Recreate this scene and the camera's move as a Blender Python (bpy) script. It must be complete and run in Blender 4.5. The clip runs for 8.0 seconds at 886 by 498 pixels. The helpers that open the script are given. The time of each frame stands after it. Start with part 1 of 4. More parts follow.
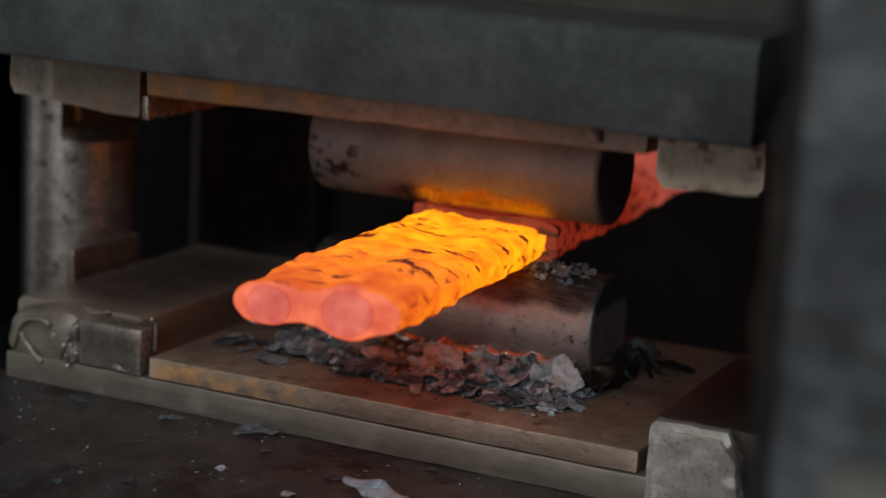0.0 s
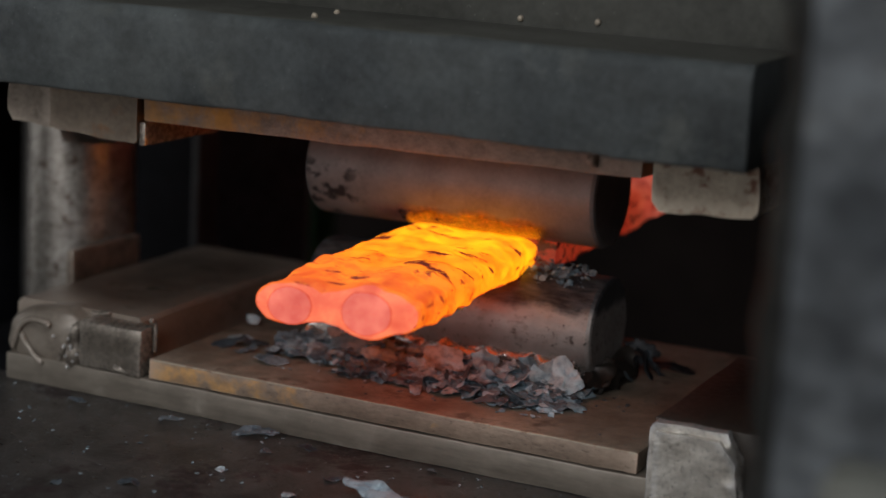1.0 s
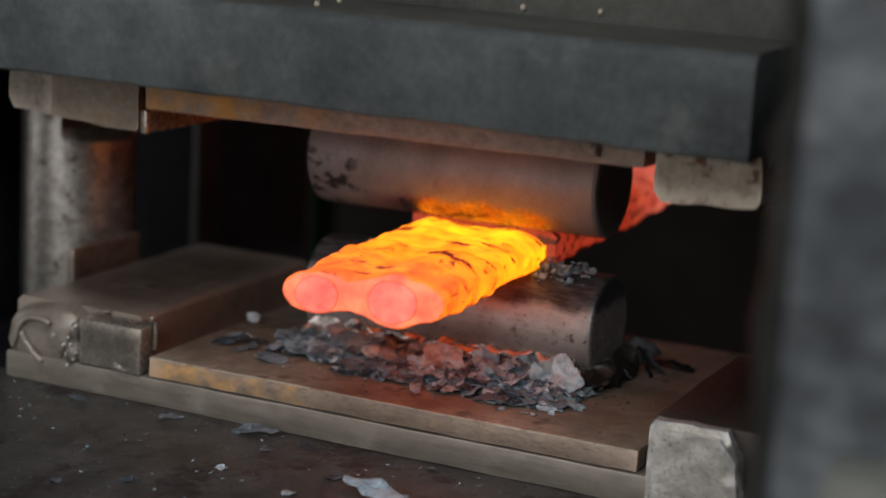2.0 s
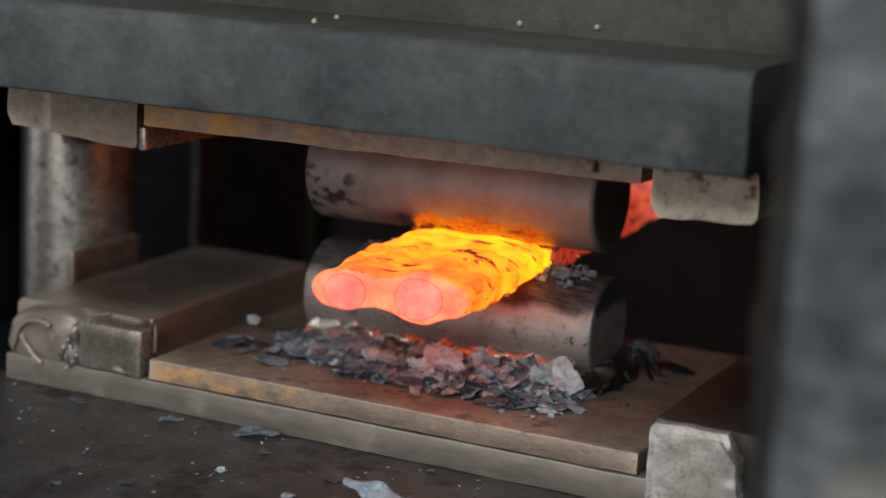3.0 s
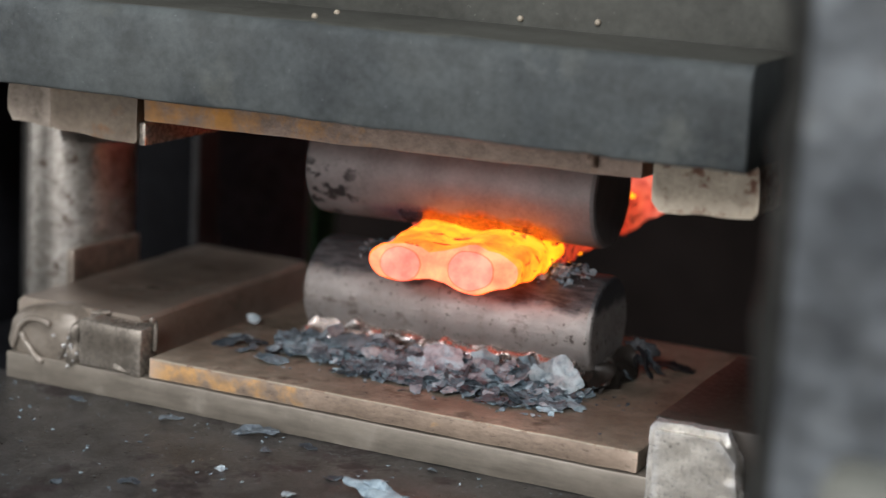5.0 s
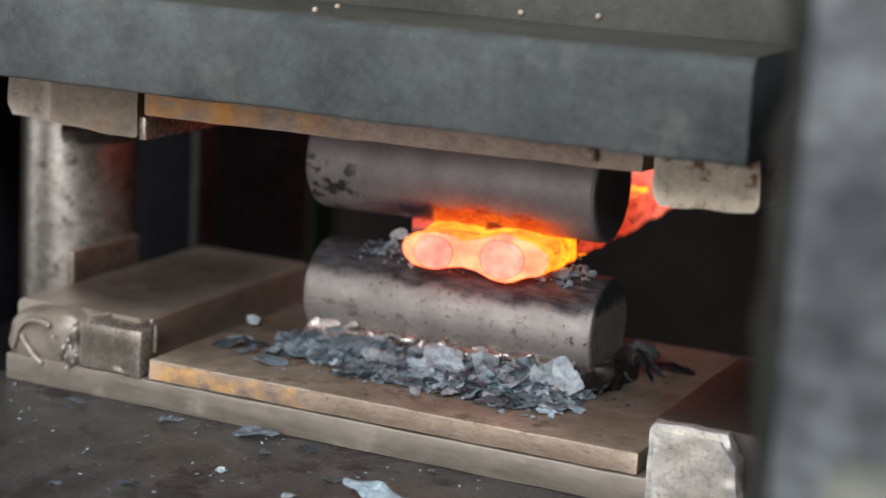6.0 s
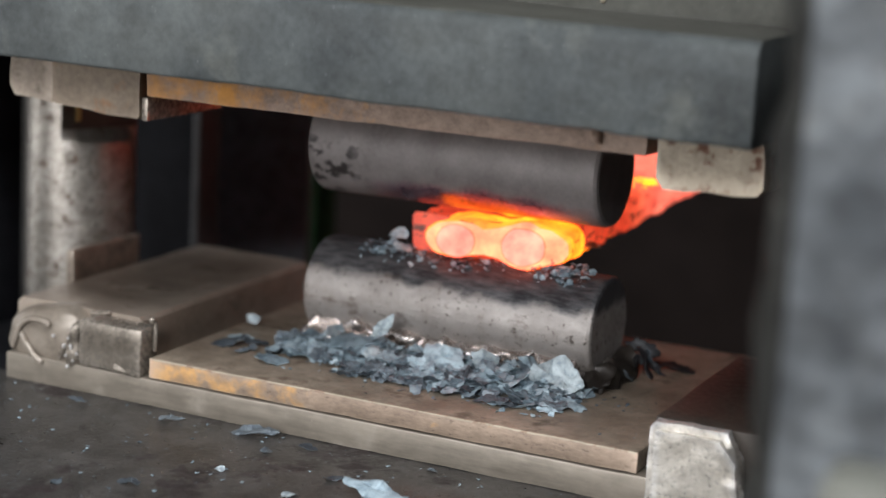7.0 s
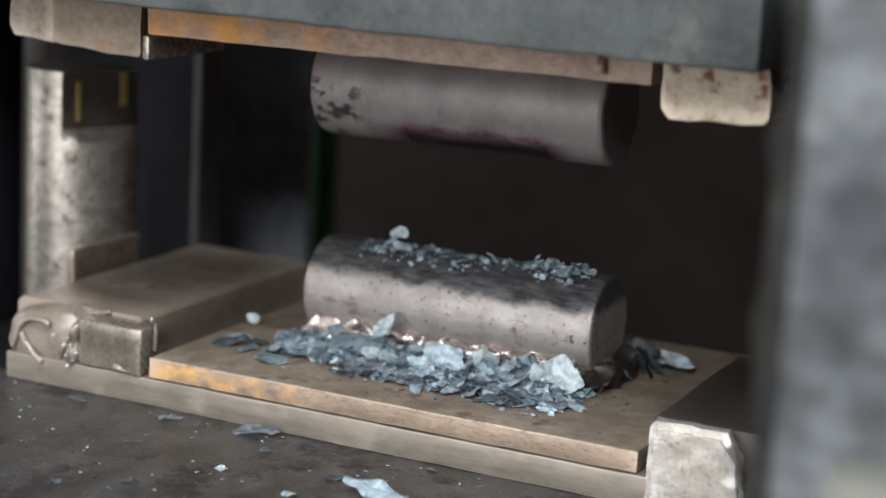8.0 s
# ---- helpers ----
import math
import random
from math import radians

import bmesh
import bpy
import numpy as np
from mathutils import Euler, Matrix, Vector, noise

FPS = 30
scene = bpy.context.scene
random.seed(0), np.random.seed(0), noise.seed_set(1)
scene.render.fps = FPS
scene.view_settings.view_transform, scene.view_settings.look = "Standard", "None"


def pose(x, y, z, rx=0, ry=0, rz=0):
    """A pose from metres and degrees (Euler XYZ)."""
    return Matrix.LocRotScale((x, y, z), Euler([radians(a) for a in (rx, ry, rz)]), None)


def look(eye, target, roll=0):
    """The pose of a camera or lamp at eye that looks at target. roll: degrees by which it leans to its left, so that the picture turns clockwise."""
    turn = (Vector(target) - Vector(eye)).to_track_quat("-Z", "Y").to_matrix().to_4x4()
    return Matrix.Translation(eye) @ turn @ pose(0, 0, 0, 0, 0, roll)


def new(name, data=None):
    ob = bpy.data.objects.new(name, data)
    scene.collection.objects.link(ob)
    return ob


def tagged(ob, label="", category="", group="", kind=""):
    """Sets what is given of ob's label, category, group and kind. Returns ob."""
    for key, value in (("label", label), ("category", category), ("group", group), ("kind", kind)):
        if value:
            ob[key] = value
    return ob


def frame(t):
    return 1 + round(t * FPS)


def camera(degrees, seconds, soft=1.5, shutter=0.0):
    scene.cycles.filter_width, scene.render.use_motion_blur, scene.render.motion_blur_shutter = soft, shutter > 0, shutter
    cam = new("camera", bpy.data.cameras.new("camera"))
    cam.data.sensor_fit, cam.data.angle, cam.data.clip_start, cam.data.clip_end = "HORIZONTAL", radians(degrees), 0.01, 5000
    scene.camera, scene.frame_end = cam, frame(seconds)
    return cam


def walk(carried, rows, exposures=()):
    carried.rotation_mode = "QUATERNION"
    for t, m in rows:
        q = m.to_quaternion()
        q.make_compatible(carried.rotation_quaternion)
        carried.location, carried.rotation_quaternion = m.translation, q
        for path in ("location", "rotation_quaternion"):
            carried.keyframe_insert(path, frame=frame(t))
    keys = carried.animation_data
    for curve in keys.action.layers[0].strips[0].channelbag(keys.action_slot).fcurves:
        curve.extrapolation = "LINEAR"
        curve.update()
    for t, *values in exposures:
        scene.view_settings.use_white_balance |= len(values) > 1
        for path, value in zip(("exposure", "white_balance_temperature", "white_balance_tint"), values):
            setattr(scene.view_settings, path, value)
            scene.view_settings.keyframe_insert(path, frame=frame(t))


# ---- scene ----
# ---- camera ----
cam = camera(26.86, 8.0, soft=1.5, shutter=0.4)
cam.data.dof.use_dof = True
cam.data.dof.focus_distance = 0.80
cam.data.dof.aperture_fstop = 5.2
EYE = Vector((0.3505, -0.6939, 0.2427))
YAW, PITCH, ROLL = 25.008, 11.851, 3.196


def aim(side, down):
    """Camera pose with its aim turned by small angles (degrees)."""
    a, b = radians(YAW + side), radians(PITCH + down)
    way = Vector((-math.sin(a) * math.cos(b), math.cos(a) * math.cos(b), -math.sin(b)))
    return look(EYE, EYE + way, ROLL)


# The floor shakes a little with each stroke of the press.
SHAKE = [(0.0, 0, 0), (0.3, 0, 1), (0.5, 0, 2), (0.7, 0, 1.5), (1.0, 0, 2), (1.2, 0, 2), (1.5, 1, -3), (1.7, 1, 1),
         (2.1, 0, -2), (2.4, 0, 2), (2.8, 0, 0), (3.0, 0, 3), (3.5, 1, 3), (4.0, 1, 1.5), (4.5, 0, 1.5), (5.3, 0, 0),
         (5.8, 0, 2), (6.0, 0, 3), (6.5, 0, 1), (7.0, 0, 1), (7.5, 0, 1), (7.8, 0, 0), (8.0, 0, 0)]
PER = 0.01745
EXPOSURES = [(0.0, -2.1), (0.8, -1.9), (1.6, -1.53), (2.8, -1.12), (3.5, -0.89), (4.5, -0.57), (6.0, -0.25),
             (7.0, -0.12), (7.7, -0.02), (8.0, 0.14)]
walk(cam, [(t, aim(-sx * PER, -sy * PER)) for t, sx, sy in SHAKE], EXPOSURES)

# ---- world and light ----
world = bpy.data.worlds.new("sky")
scene.world = world
world.use_nodes = True
sky = world.node_tree.nodes.new("ShaderNodeTexSky")
sky.sky_type, sky.sun_disc, sky.sun_elevation, sky.sun_rotation = "NISHITA", False, radians(35), radians(220)
world.node_tree.links.new(sky.outputs[0], world.node_tree.nodes["Background"].inputs[0])
world.node_tree.nodes["Background"].inputs[1].default_value = 0.08


def window_light(name, at, target, w, h, watts, colour):
    lamp = bpy.data.lights.new(name, "AREA")
    lamp.shape, lamp.size, lamp.size_y, lamp.energy, lamp.color = "RECTANGLE", w, h, watts, colour
    ob = new(name, lamp)
    ob.matrix_world = look(at, target)
    return ob


# Daylight at the openings of the workshop: a side door, the wide door, the high window over it, the skylight.
window_light("daylight_side_door", (-2.42, -0.6, 0.10), (0, -0.5, 0.10), 1.2, 1.9, 17, (0.93, 0.955, 1.0))
window_light("daylight_door", (-0.85, -3.40, 0.30), (-0.4, 0, 0.30), 2.2, 1.9, 58, (0.955, 0.96, 1.0))
window_light("daylight_high_window", (0.80, -3.42, 1.72), (0.4, 0, 0.2), 1.55, 0.62, 108, (0.94, 0.96, 1.0))
window_light("daylight_skylight", (0.32, -1.15, 2.04), (0.32, -1.05, 0.0), 1.15, 1.1, 56, (0.94, 0.96, 1.0))


# ---- materials ----
def nodes_of(name):
    m = bpy.data.materials.new(name)
    m.use_nodes = True
    nt = m.node_tree
    b = nt.nodes["Principled BSDF"]
    return m, nt, b


def texco(nt, scale=(1, 1, 1)):
    tc = nt.nodes.new("ShaderNodeTexCoord")
    mp = nt.nodes.new("ShaderNodeMapping")
    mp.inputs["Scale"].default_value = scale
    nt.links.new(tc.outputs["Object"], mp.inputs["Vector"])
    return mp.outputs[0]


def noise_of(nt, vec, scale, detail=6, rough=0.6):
    n = nt.nodes.new("ShaderNodeTexNoise")
    n.inputs["Scale"].default_value, n.inputs["Detail"].default_value = scale, detail
    n.inputs["Roughness"].default_value = rough
    nt.links.new(vec, n.inputs["Vector"])
    return n.outputs["Fac"]


def ramp_of(nt, fac, stops):
    r = nt.nodes.new("ShaderNodeValToRGB")
    e = r.color_ramp.elements
    while len(e) < len(stops):
        e.new(0.5)
    for el, (p, c) in zip(e, stops):
        el.position = p
        el.color = (*c, 1) if len(c) == 3 else c
    nt.links.new(fac, r.inputs[0])
    return r.outputs[0]


def mix_of(nt, fac, a, b, kind="MIX"):
    m = nt.nodes.new("ShaderNodeMix")
    m.data_type, m.blend_type = "RGBA", kind
    for sock, v in ((m.inputs[0], fac), (m.inputs[6], a), (m.inputs[7], b)):
        if isinstance(v, (int, float)):
            sock.default_value = v
        elif isinstance(v, tuple):
            sock.default_value = (*v, 1)
        else:
            nt.links.new(v, sock)
    return m.outputs[2]


def bump_of(nt, b, height, strength, dist):
    n = nt.nodes.new("ShaderNodeBump")
    n.inputs["Strength"].default_value, n.inputs["Distance"].default_value = strength, dist
    nt.links.new(height, n.inputs["Height"])
    nt.links.new(n.outputs[0], b.inputs["Normal"])


def steel(name, dark, light, spots, metal=0.6, rough=(0.35, 0.6), grain=(1, 1, 1), scale=60, spot_at=0.62, bump=0.25,
          spot_scale=35, gloss=0.5, edge=0.07, grit=0.5, wear_gleam=0.0, smut=0.75, gather=None):
    """Worn steel: a mottled ground of two tones, spots of rust or scale, fine scratches and pits, edges painted paler.
    """
    m, nt, b = nodes_of(name)
    v = texco(nt)
    vg = texco(nt, grain)
    broad = noise_of(nt, v, scale * 0.35, 5, 0.6)
    fine = noise_of(nt, vg, scale * 6, 8, 0.7)
    spot = noise_of(nt, v, spot_scale, 8, 0.68)
    ground = mix_of(nt, ramp_of(nt, broad, [(0.36, (0, 0, 0)), (0.64, (1, 1, 1))]), dark, light)
    ground = mix_of(nt, grit, ground, ramp_of(nt, fine, [(0.32, tuple(c * 0.45 for c in dark)), (0.55, light), (0.72, tuple(c * 1.35 for c in light))]))
    speck = noise_of(nt, v, scale * 14, 3, 0.5)
    ground = mix_of(nt, ramp_of(nt, speck, [(0.70, (0, 0, 0)), (0.76, (0.6, 0.6, 0.6))]), ground, tuple(min(0.7, c * 2.0 + 0.03) for c in light))
    if gather:
        # more stains towards one end along x: from, to, how much
        sep = nt.nodes.new("ShaderNodeSeparateXYZ")
        nt.links.new(v, sep.inputs[0])
        band = nt.nodes.new("ShaderNodeMapRange")
        for i, val in ((1, gather[0]), (2, gather[1]), (3, -gather[2]), (4, gather[2])):
            band.inputs[i].default_value = val
        nt.links.new(sep.outputs[0], band.inputs[0])
        more = nt.nodes.new("ShaderNodeMath")
        nt.links.new(spot, more.inputs[0])
        nt.links.new(band.outputs[0], more.inputs[1])
        spot = more.outputs[0]
    mask = ramp_of(nt, spot, [(spot_at, (0, 0, 0)), (spot_at + edge, (1, 1, 1))])
    smear = ramp_of(nt, noise_of(nt, texco(nt, (1, 1, 1.5)), scale * 0.9, 7, 0.7), [(0.36, (smut, smut * 0.98, smut * 0.96)), (0.60, (1, 1, 1))])
    # edges coloured paler: rubbed metal, and the light that bevels catch
    geo = nt.nodes.new("ShaderNodeNewGeometry")
    ridge = ramp_of(nt, geo.outputs["Pointiness"], [(0.515, (0, 0, 0)), (0.58, (wear_gleam,) * 3)])
    skin_tone = mix_of(nt, 1.0, mix_of(nt, mask, ground, spots), smear, "MULTIPLY")
    nt.links.new(mix_of(nt, ridge, skin_tone, tuple(min(0.75, c * 1.7 + 0.06) for c in light)), b.inputs["Base Color"])
    rr = ramp_of(nt, fine, [(0.3, (rough[0],) * 3), (0.7, (rough[1],) * 3)])
    rr = mix_of(nt, mask, rr, (0.75, 0.75, 0.75))
    nt.links.new(rr, b.inputs["Roughness"])
    nt.links.new(mix_of(nt, mask, (metal,) * 3, (0.05, 0.05, 0.05)), b.inputs["Metallic"])
    b.inputs["Specular IOR Level"].default_value = gloss
    h = mix_of(nt, 0.5, fine, mix_of(nt, 0.5, broad, spot))
    bump_of(nt, b, h, bump, 0.002)
    return m


M = {}
M["beam"] = steel("painted_beam_steel", (0.044, 0.051, 0.053), (0.108, 0.119, 0.117), (0.136, 0.145, 0.134), 0.0, (0.48, 0.68), (1, 1, 1), 45, 0.56, 0.2, 24, 0.25, 0.16, 0.22, 0.0, 0.72)
M["web"] = steel("olive_ram_steel", (0.052, 0.052, 0.043), (0.100, 0.100, 0.085), (0.05, 0.047, 0.038), 0.1, (0.45, 0.65), (1, 1, 1), 40, 0.60, 0.2, 22, 0.5, 0.16, 0.3, 0.0, 0.75)
M["column"] = steel("grey_blue_column_paint", (0.026, 0.031, 0.035), (0.150, 0.163, 0.172), (0.24, 0.248, 0.245), 0.0, (0.45, 0.65), (1, 1, 1), 110, 0.57, 0.3, 40, 0.35, 0.10, 0.15, 0.0, 0.5)
M["column_edge"] = steel("dark_column_edge", (0.008, 0.008, 0.007), (0.030, 0.030, 0.026), (0.17, 0.17, 0.15), 0.0, (0.5, 0.7), (1, 1, 0.8), 110, 0.60, 0.4, 60, 0.3, 0.06, 0.4, 0.0, 0.4)
M["table"] = steel("oily_table_steel", (0.046, 0.043, 0.041), (0.112, 0.107, 0.102), (0.030, 0.020, 0.019), 0.3, (0.22, 0.5), (1, 1, 1), 60, 0.54, 0.4, 14, 0.5, 0.07, 0.5, 0.0, 0.5)
M["base"] = steel("brushed_base_steel", (0.165, 0.141, 0.112), (0.262, 0.228, 0.184), (0.33, 0.29, 0.24), 0.4, (0.28, 0.5), (0.12, 1, 1), 45, 0.56, 0.14, 26, 0.5, 0.2, 0.45, 0.5, 0.7)
M["rail"] = steel("brown_worn_rail_steel", (0.150, 0.118, 0.090), (0.285, 0.235, 0.187), (0.06, 0.043, 0.032), 0.4, (0.26, 0.48), (1, 1, 1), 60, 0.56, 0.18, 38, 0.5, 0.12, 0.45, 0.5, 0.6)
M["keeper"] = steel("stained_keeper_steel", (0.22, 0.18, 0.128), (0.38, 0.32, 0.24), (0.15, 0.065, 0.036), 0.25, (0.36, 0.58), (1, 1, 1), 70, 0.53, 0.3, 90, 0.5, 0.05, 0.3, 0.5, 0.7)
M["brown"] = steel("brown_keeper_steel", (0.13, 0.096, 0.066), (0.235, 0.185, 0.135), (0.25, 0.12, 0.05), 0.25, (0.4, 0.65), (1, 1, 1), 60, 0.55, 0.35, 50, 0.5, 0.12, 0.35, wear_gleam=0.25)
M["bright"] = steel("bright_cut_steel", (0.46, 0.425, 0.37), (0.66, 0.625, 0.56), (0.32, 0.27, 0.21), 0.6, (0.22, 0.42), (1, 1, 1), 90, 0.64, 0.35, 60, 0.5, 0.1, 0.3, 0.7, 0.85)
M["plate_top"] = steel("heat_browned_plate", (0.19, 0.147, 0.108), (0.34, 0.28, 0.215), (0.12, 0.085, 0.06), 0.2, (0.34, 0.62), (1, 1, 1), 70, 0.55, 0.4, 45, 0.5, 0.12, 0.45, 0.0, 0.6)
M["plate_edge"] = steel("rusty_plate_edge", (0.11, 0.070, 0.048), (0.33, 0.245, 0.18), (0.62, 0.30, 0.045), 0.35, (0.22, 0.5), (0.4, 1, 1), 90, 0.52, 0.35, 60, 0.5, 0.14, 0.6, 1.0, 0.45, gather=(0.0, -0.09, 0.13))
M["upper_edge"] = steel("rust_orange_plate_edge", (0.22, 0.145, 0.105), (0.40, 0.29, 0.225), (0.58, 0.27, 0.06), 0.1, (0.45, 0.7), (0.6, 1, 1), 60, 0.49, 0.35, 45, 0.5, 0.18, 0.45, 0.3, 0.65, gather=(0.02, -0.09, 0.10))
M["post"] = steel("mottled_post_steel", (0.28, 0.252, 0.215), (0.50, 0.465, 0.42), (0.13, 0.09, 0.065), 0.75, (0.22, 0.42), (1, 1, 0.7), 110, 0.58, 0.14, 80, 0.5, 0.06, 0.45, 0.0, 0.6)
M["weld"] = steel("weld_bead_metal", (0.33, 0.27, 0.24), (0.55, 0.48, 0.44), (0.17, 0.12, 0.095), 0.85, (0.16, 0.34), (1, 1, 1), 90, 0.68, 0.3, 90, 0.5, 0.07, 0.3, wear_gleam=0.5)
M["weld_dark"] = steel("dark_weld_metal", (0.018, 0.015, 0.013), (0.045, 0.038, 0.032), (0.16, 0.07, 0.02), 0.3, (0.3, 0.5), (1, 1, 1), 90, 0.66, 0.3, 90, 0.5, 0.07, 0.3)
M["hump"] = steel("brown_weld_hump", (0.20, 0.165, 0.130), (0.33, 0.285, 0.235), (0.17, 0.105, 0.07), 0.2, (0.26, 0.46), (1, 1, 1), 70, 0.62, 0.10, 60, 0.5, 0.10, 0.2, 0.3, 0.75)
M["brass_glint"] = steel("brassy_reflection_tone", (0.30, 0.22, 0.08), (0.42, 0.32, 0.12), (0.2, 0.15, 0.06), 0.6, (0.35, 0.5), (1, 1, 1), 60, 0.66, 0.2)
M["foot"] = steel("olive_grey_foot_paint", (0.13, 0.134, 0.112), (0.20, 0.204, 0.176), (0.09, 0.09, 0.075), 0.05, (0.5, 0.7), (1, 1, 1), 60, 0.62, 0.2, 40)
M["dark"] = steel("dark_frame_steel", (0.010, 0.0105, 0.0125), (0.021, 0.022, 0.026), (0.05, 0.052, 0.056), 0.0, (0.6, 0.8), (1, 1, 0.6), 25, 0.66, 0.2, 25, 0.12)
M["edge_light"] = steel("grey_flange_edge", (0.05, 0.05, 0.052), (0.10, 0.10, 0.105), (0.15, 0.15, 0.15), 0.2, (0.5, 0.7), (1, 1, 0.3), 30, 0.62, 0.2)
M["panel"] = steel("blue_black_panel", (0.13, 0.137, 0.155), (0.23, 0.24, 0.265), (0.33, 0.34, 0.36), 0.0, (0.6, 0.8), (1, 1, 1), 20, 0.66, 0.2, 18, 0.15, 0.1)
M["rail_dark"] = steel("dark_brown_rail_steel", (0.030, 0.024, 0.019), (0.062, 0.050, 0.040), (0.020, 0.016, 0.013), 0.3, (0.32, 0.55), (1, 1, 1), 60, 0.60, 0.3, 40, 0.5, 0.12, 0.35, wear_gleam=0.3)
M["worn"] = steel("grey_brown_worn_steel", (0.165, 0.140, 0.113), (0.27, 0.236, 0.196), (0.12, 0.068, 0.048), 0.5, (0.16, 0.38), (1, 1, 1), 70, 0.60, 0.08, 50, 0.5, 0.12, 0.2, 0.5, 0.65)
M["green"] = steel("dark_green_paint", (0.03, 0.10, 0.036), (0.05, 0.15, 0.06), (0.02, 0.03, 0.02), 0.0, (0.5, 0.7), (1, 1, 1), 20, 0.68, 0.1, 20, 0.3)
M["wall"] = steel("workshop_plaster", (0.28, 0.27, 0.25), (0.42, 0.41, 0.39), (0.2, 0.18, 0.16), 0.0, (0.8, 0.95), (1, 1, 1), 3, 0.66, 0.1, 2)
M["back_wall"] = steel("dark_brown_wall", (0.026, 0.019, 0.017), (0.044, 0.033, 0.030), (0.018, 0.013, 0.012), 0.0, (0.8, 0.95), (1, 1, 1), 3, 0.66, 0.1, 2, 0.2)
M["floor"] = steel("workshop_concrete", (0.10, 0.095, 0.09), (0.17, 0.16, 0.15), (0.05, 0.045, 0.04), 0.0, (0.75, 0.95), (1, 1, 1), 4, 0.62, 0.2, 3)


def die_steel():
    """Polished round die, its top stained dark by scale, with grey streaks and pits."""
    m, nt, b = nodes_of("worn_lower_die_steel")
    v = texco(nt)
    fine = noise_of(nt, texco(nt, (0.25, 1, 1)), 420, 8, 0.7)
    broad = noise_of(nt, v, 40, 6, 0.65)
    pits = noise_of(nt, v, 300, 6, 0.7)
    ground = mix_of(nt, ramp_of(nt, broad, [(0.35, (0, 0, 0)), (0.65, (1, 1, 1))]), (0.24, 0.215, 0.198), (0.37, 0.342, 0.32))
    ground = mix_of(nt, ramp_of(nt, pits, [(0.57, (0, 0, 0)), (0.66, (1, 1, 1))]), ground, (0.09, 0.075, 0.065))
    smear = noise_of(nt, texco(nt, (0.6, 1, 1)), 95, 6, 0.68)
    ground = mix_of(nt, ramp_of(nt, smear, [(0.57, (0, 0, 0)), (0.66, (0.7, 0.7, 0.7))]), ground, (0.13, 0.10, 0.085))
    sep = nt.nodes.new("ShaderNodeSeparateXYZ")
    nt.links.new(v, sep.inputs[0])
    add = nt.nodes.new("ShaderNodeMath")
    add.operation = "MULTIPLY_ADD"
    nt.links.new(broad, add.inputs[0])
    add.inputs[1].default_value = 0.02
    nt.links.new(sep.outputs[2], add.inputs[2])
    band = nt.nodes.new("ShaderNodeMapRange")
    for i, val in ((1, 0.0205), (2, 0.0245), (3, 0.0), (4, 1.0)):
        band.inputs[i].default_value = val
    nt.links.new(add.outputs[0], band.inputs[0])
    top = mix_of(nt, ramp_of(nt, fine, [(0.38, (0, 0, 0)), (0.66, (1, 1, 1))]), (0.028, 0.028, 0.031), (0.12, 0.118, 0.122))
    nt.links.new(mix_of(nt, band.outputs[0], ground, top), b.inputs["Base Color"])
    nt.links.new(ramp_of(nt, fine, [(0.3, (0.30,) * 3), (0.7, (0.60,) * 3)]), b.inputs["Roughness"])
    b.inputs["Metallic"].default_value = 0.42
    dents = noise_of(nt, texco(nt, (0.7, 1, 1)), 150, 4, 0.6)
    bump_of(nt, b, mix_of(nt, 0.45, dents, mix_of(nt, 0.5, fine, pits)), 0.4, 0.002)
    return m


def flake_scale(name, dark, light):
    """Blue-grey forge scale, each flake with its own tone."""
    m, nt, b = nodes_of(name)
    v = texco(nt)
    geo = nt.nodes.new("ShaderNodeNewGeometry")
    info = nt.nodes.new("ShaderNodeObjectInfo")
    own = nt.nodes.new("ShaderNodeMath")
    own.operation = "ADD"
    nt.links.new(geo.outputs["Random Per Island"], own.inputs[0])
    nt.links.new(info.outputs["Random"], own.inputs[1])
    half = nt.nodes.new("ShaderNodeMath")
    half.operation = "FRACT"
    nt.links.new(own.outputs[0], half.inputs[0])
    mott = noise_of(nt, v, 260, 7, 0.65)
    tone = ramp_of(nt, half.outputs[0], [(0.0, dark), (0.45, tuple((a + c) / 2 for a, c in zip(dark, light))), (1.0, light)])
    stain = ramp_of(nt, mott, [(0.38, (0.5, 0.54, 0.58)), (0.56, (1, 1, 1))])
    nt.links.new(mix_of(nt, 1.0, tone, stain, "MULTIPLY"), b.inputs["Base Color"])
    b.inputs["Metallic"].default_value = 0.25
    nt.links.new(ramp_of(nt, mott, [(0.3, (0.32,) * 3), (0.7, (0.6,) * 3)]), b.inputs["Roughness"])
    bump_of(nt, b, mott, 0.6, 0.0015)
    return m


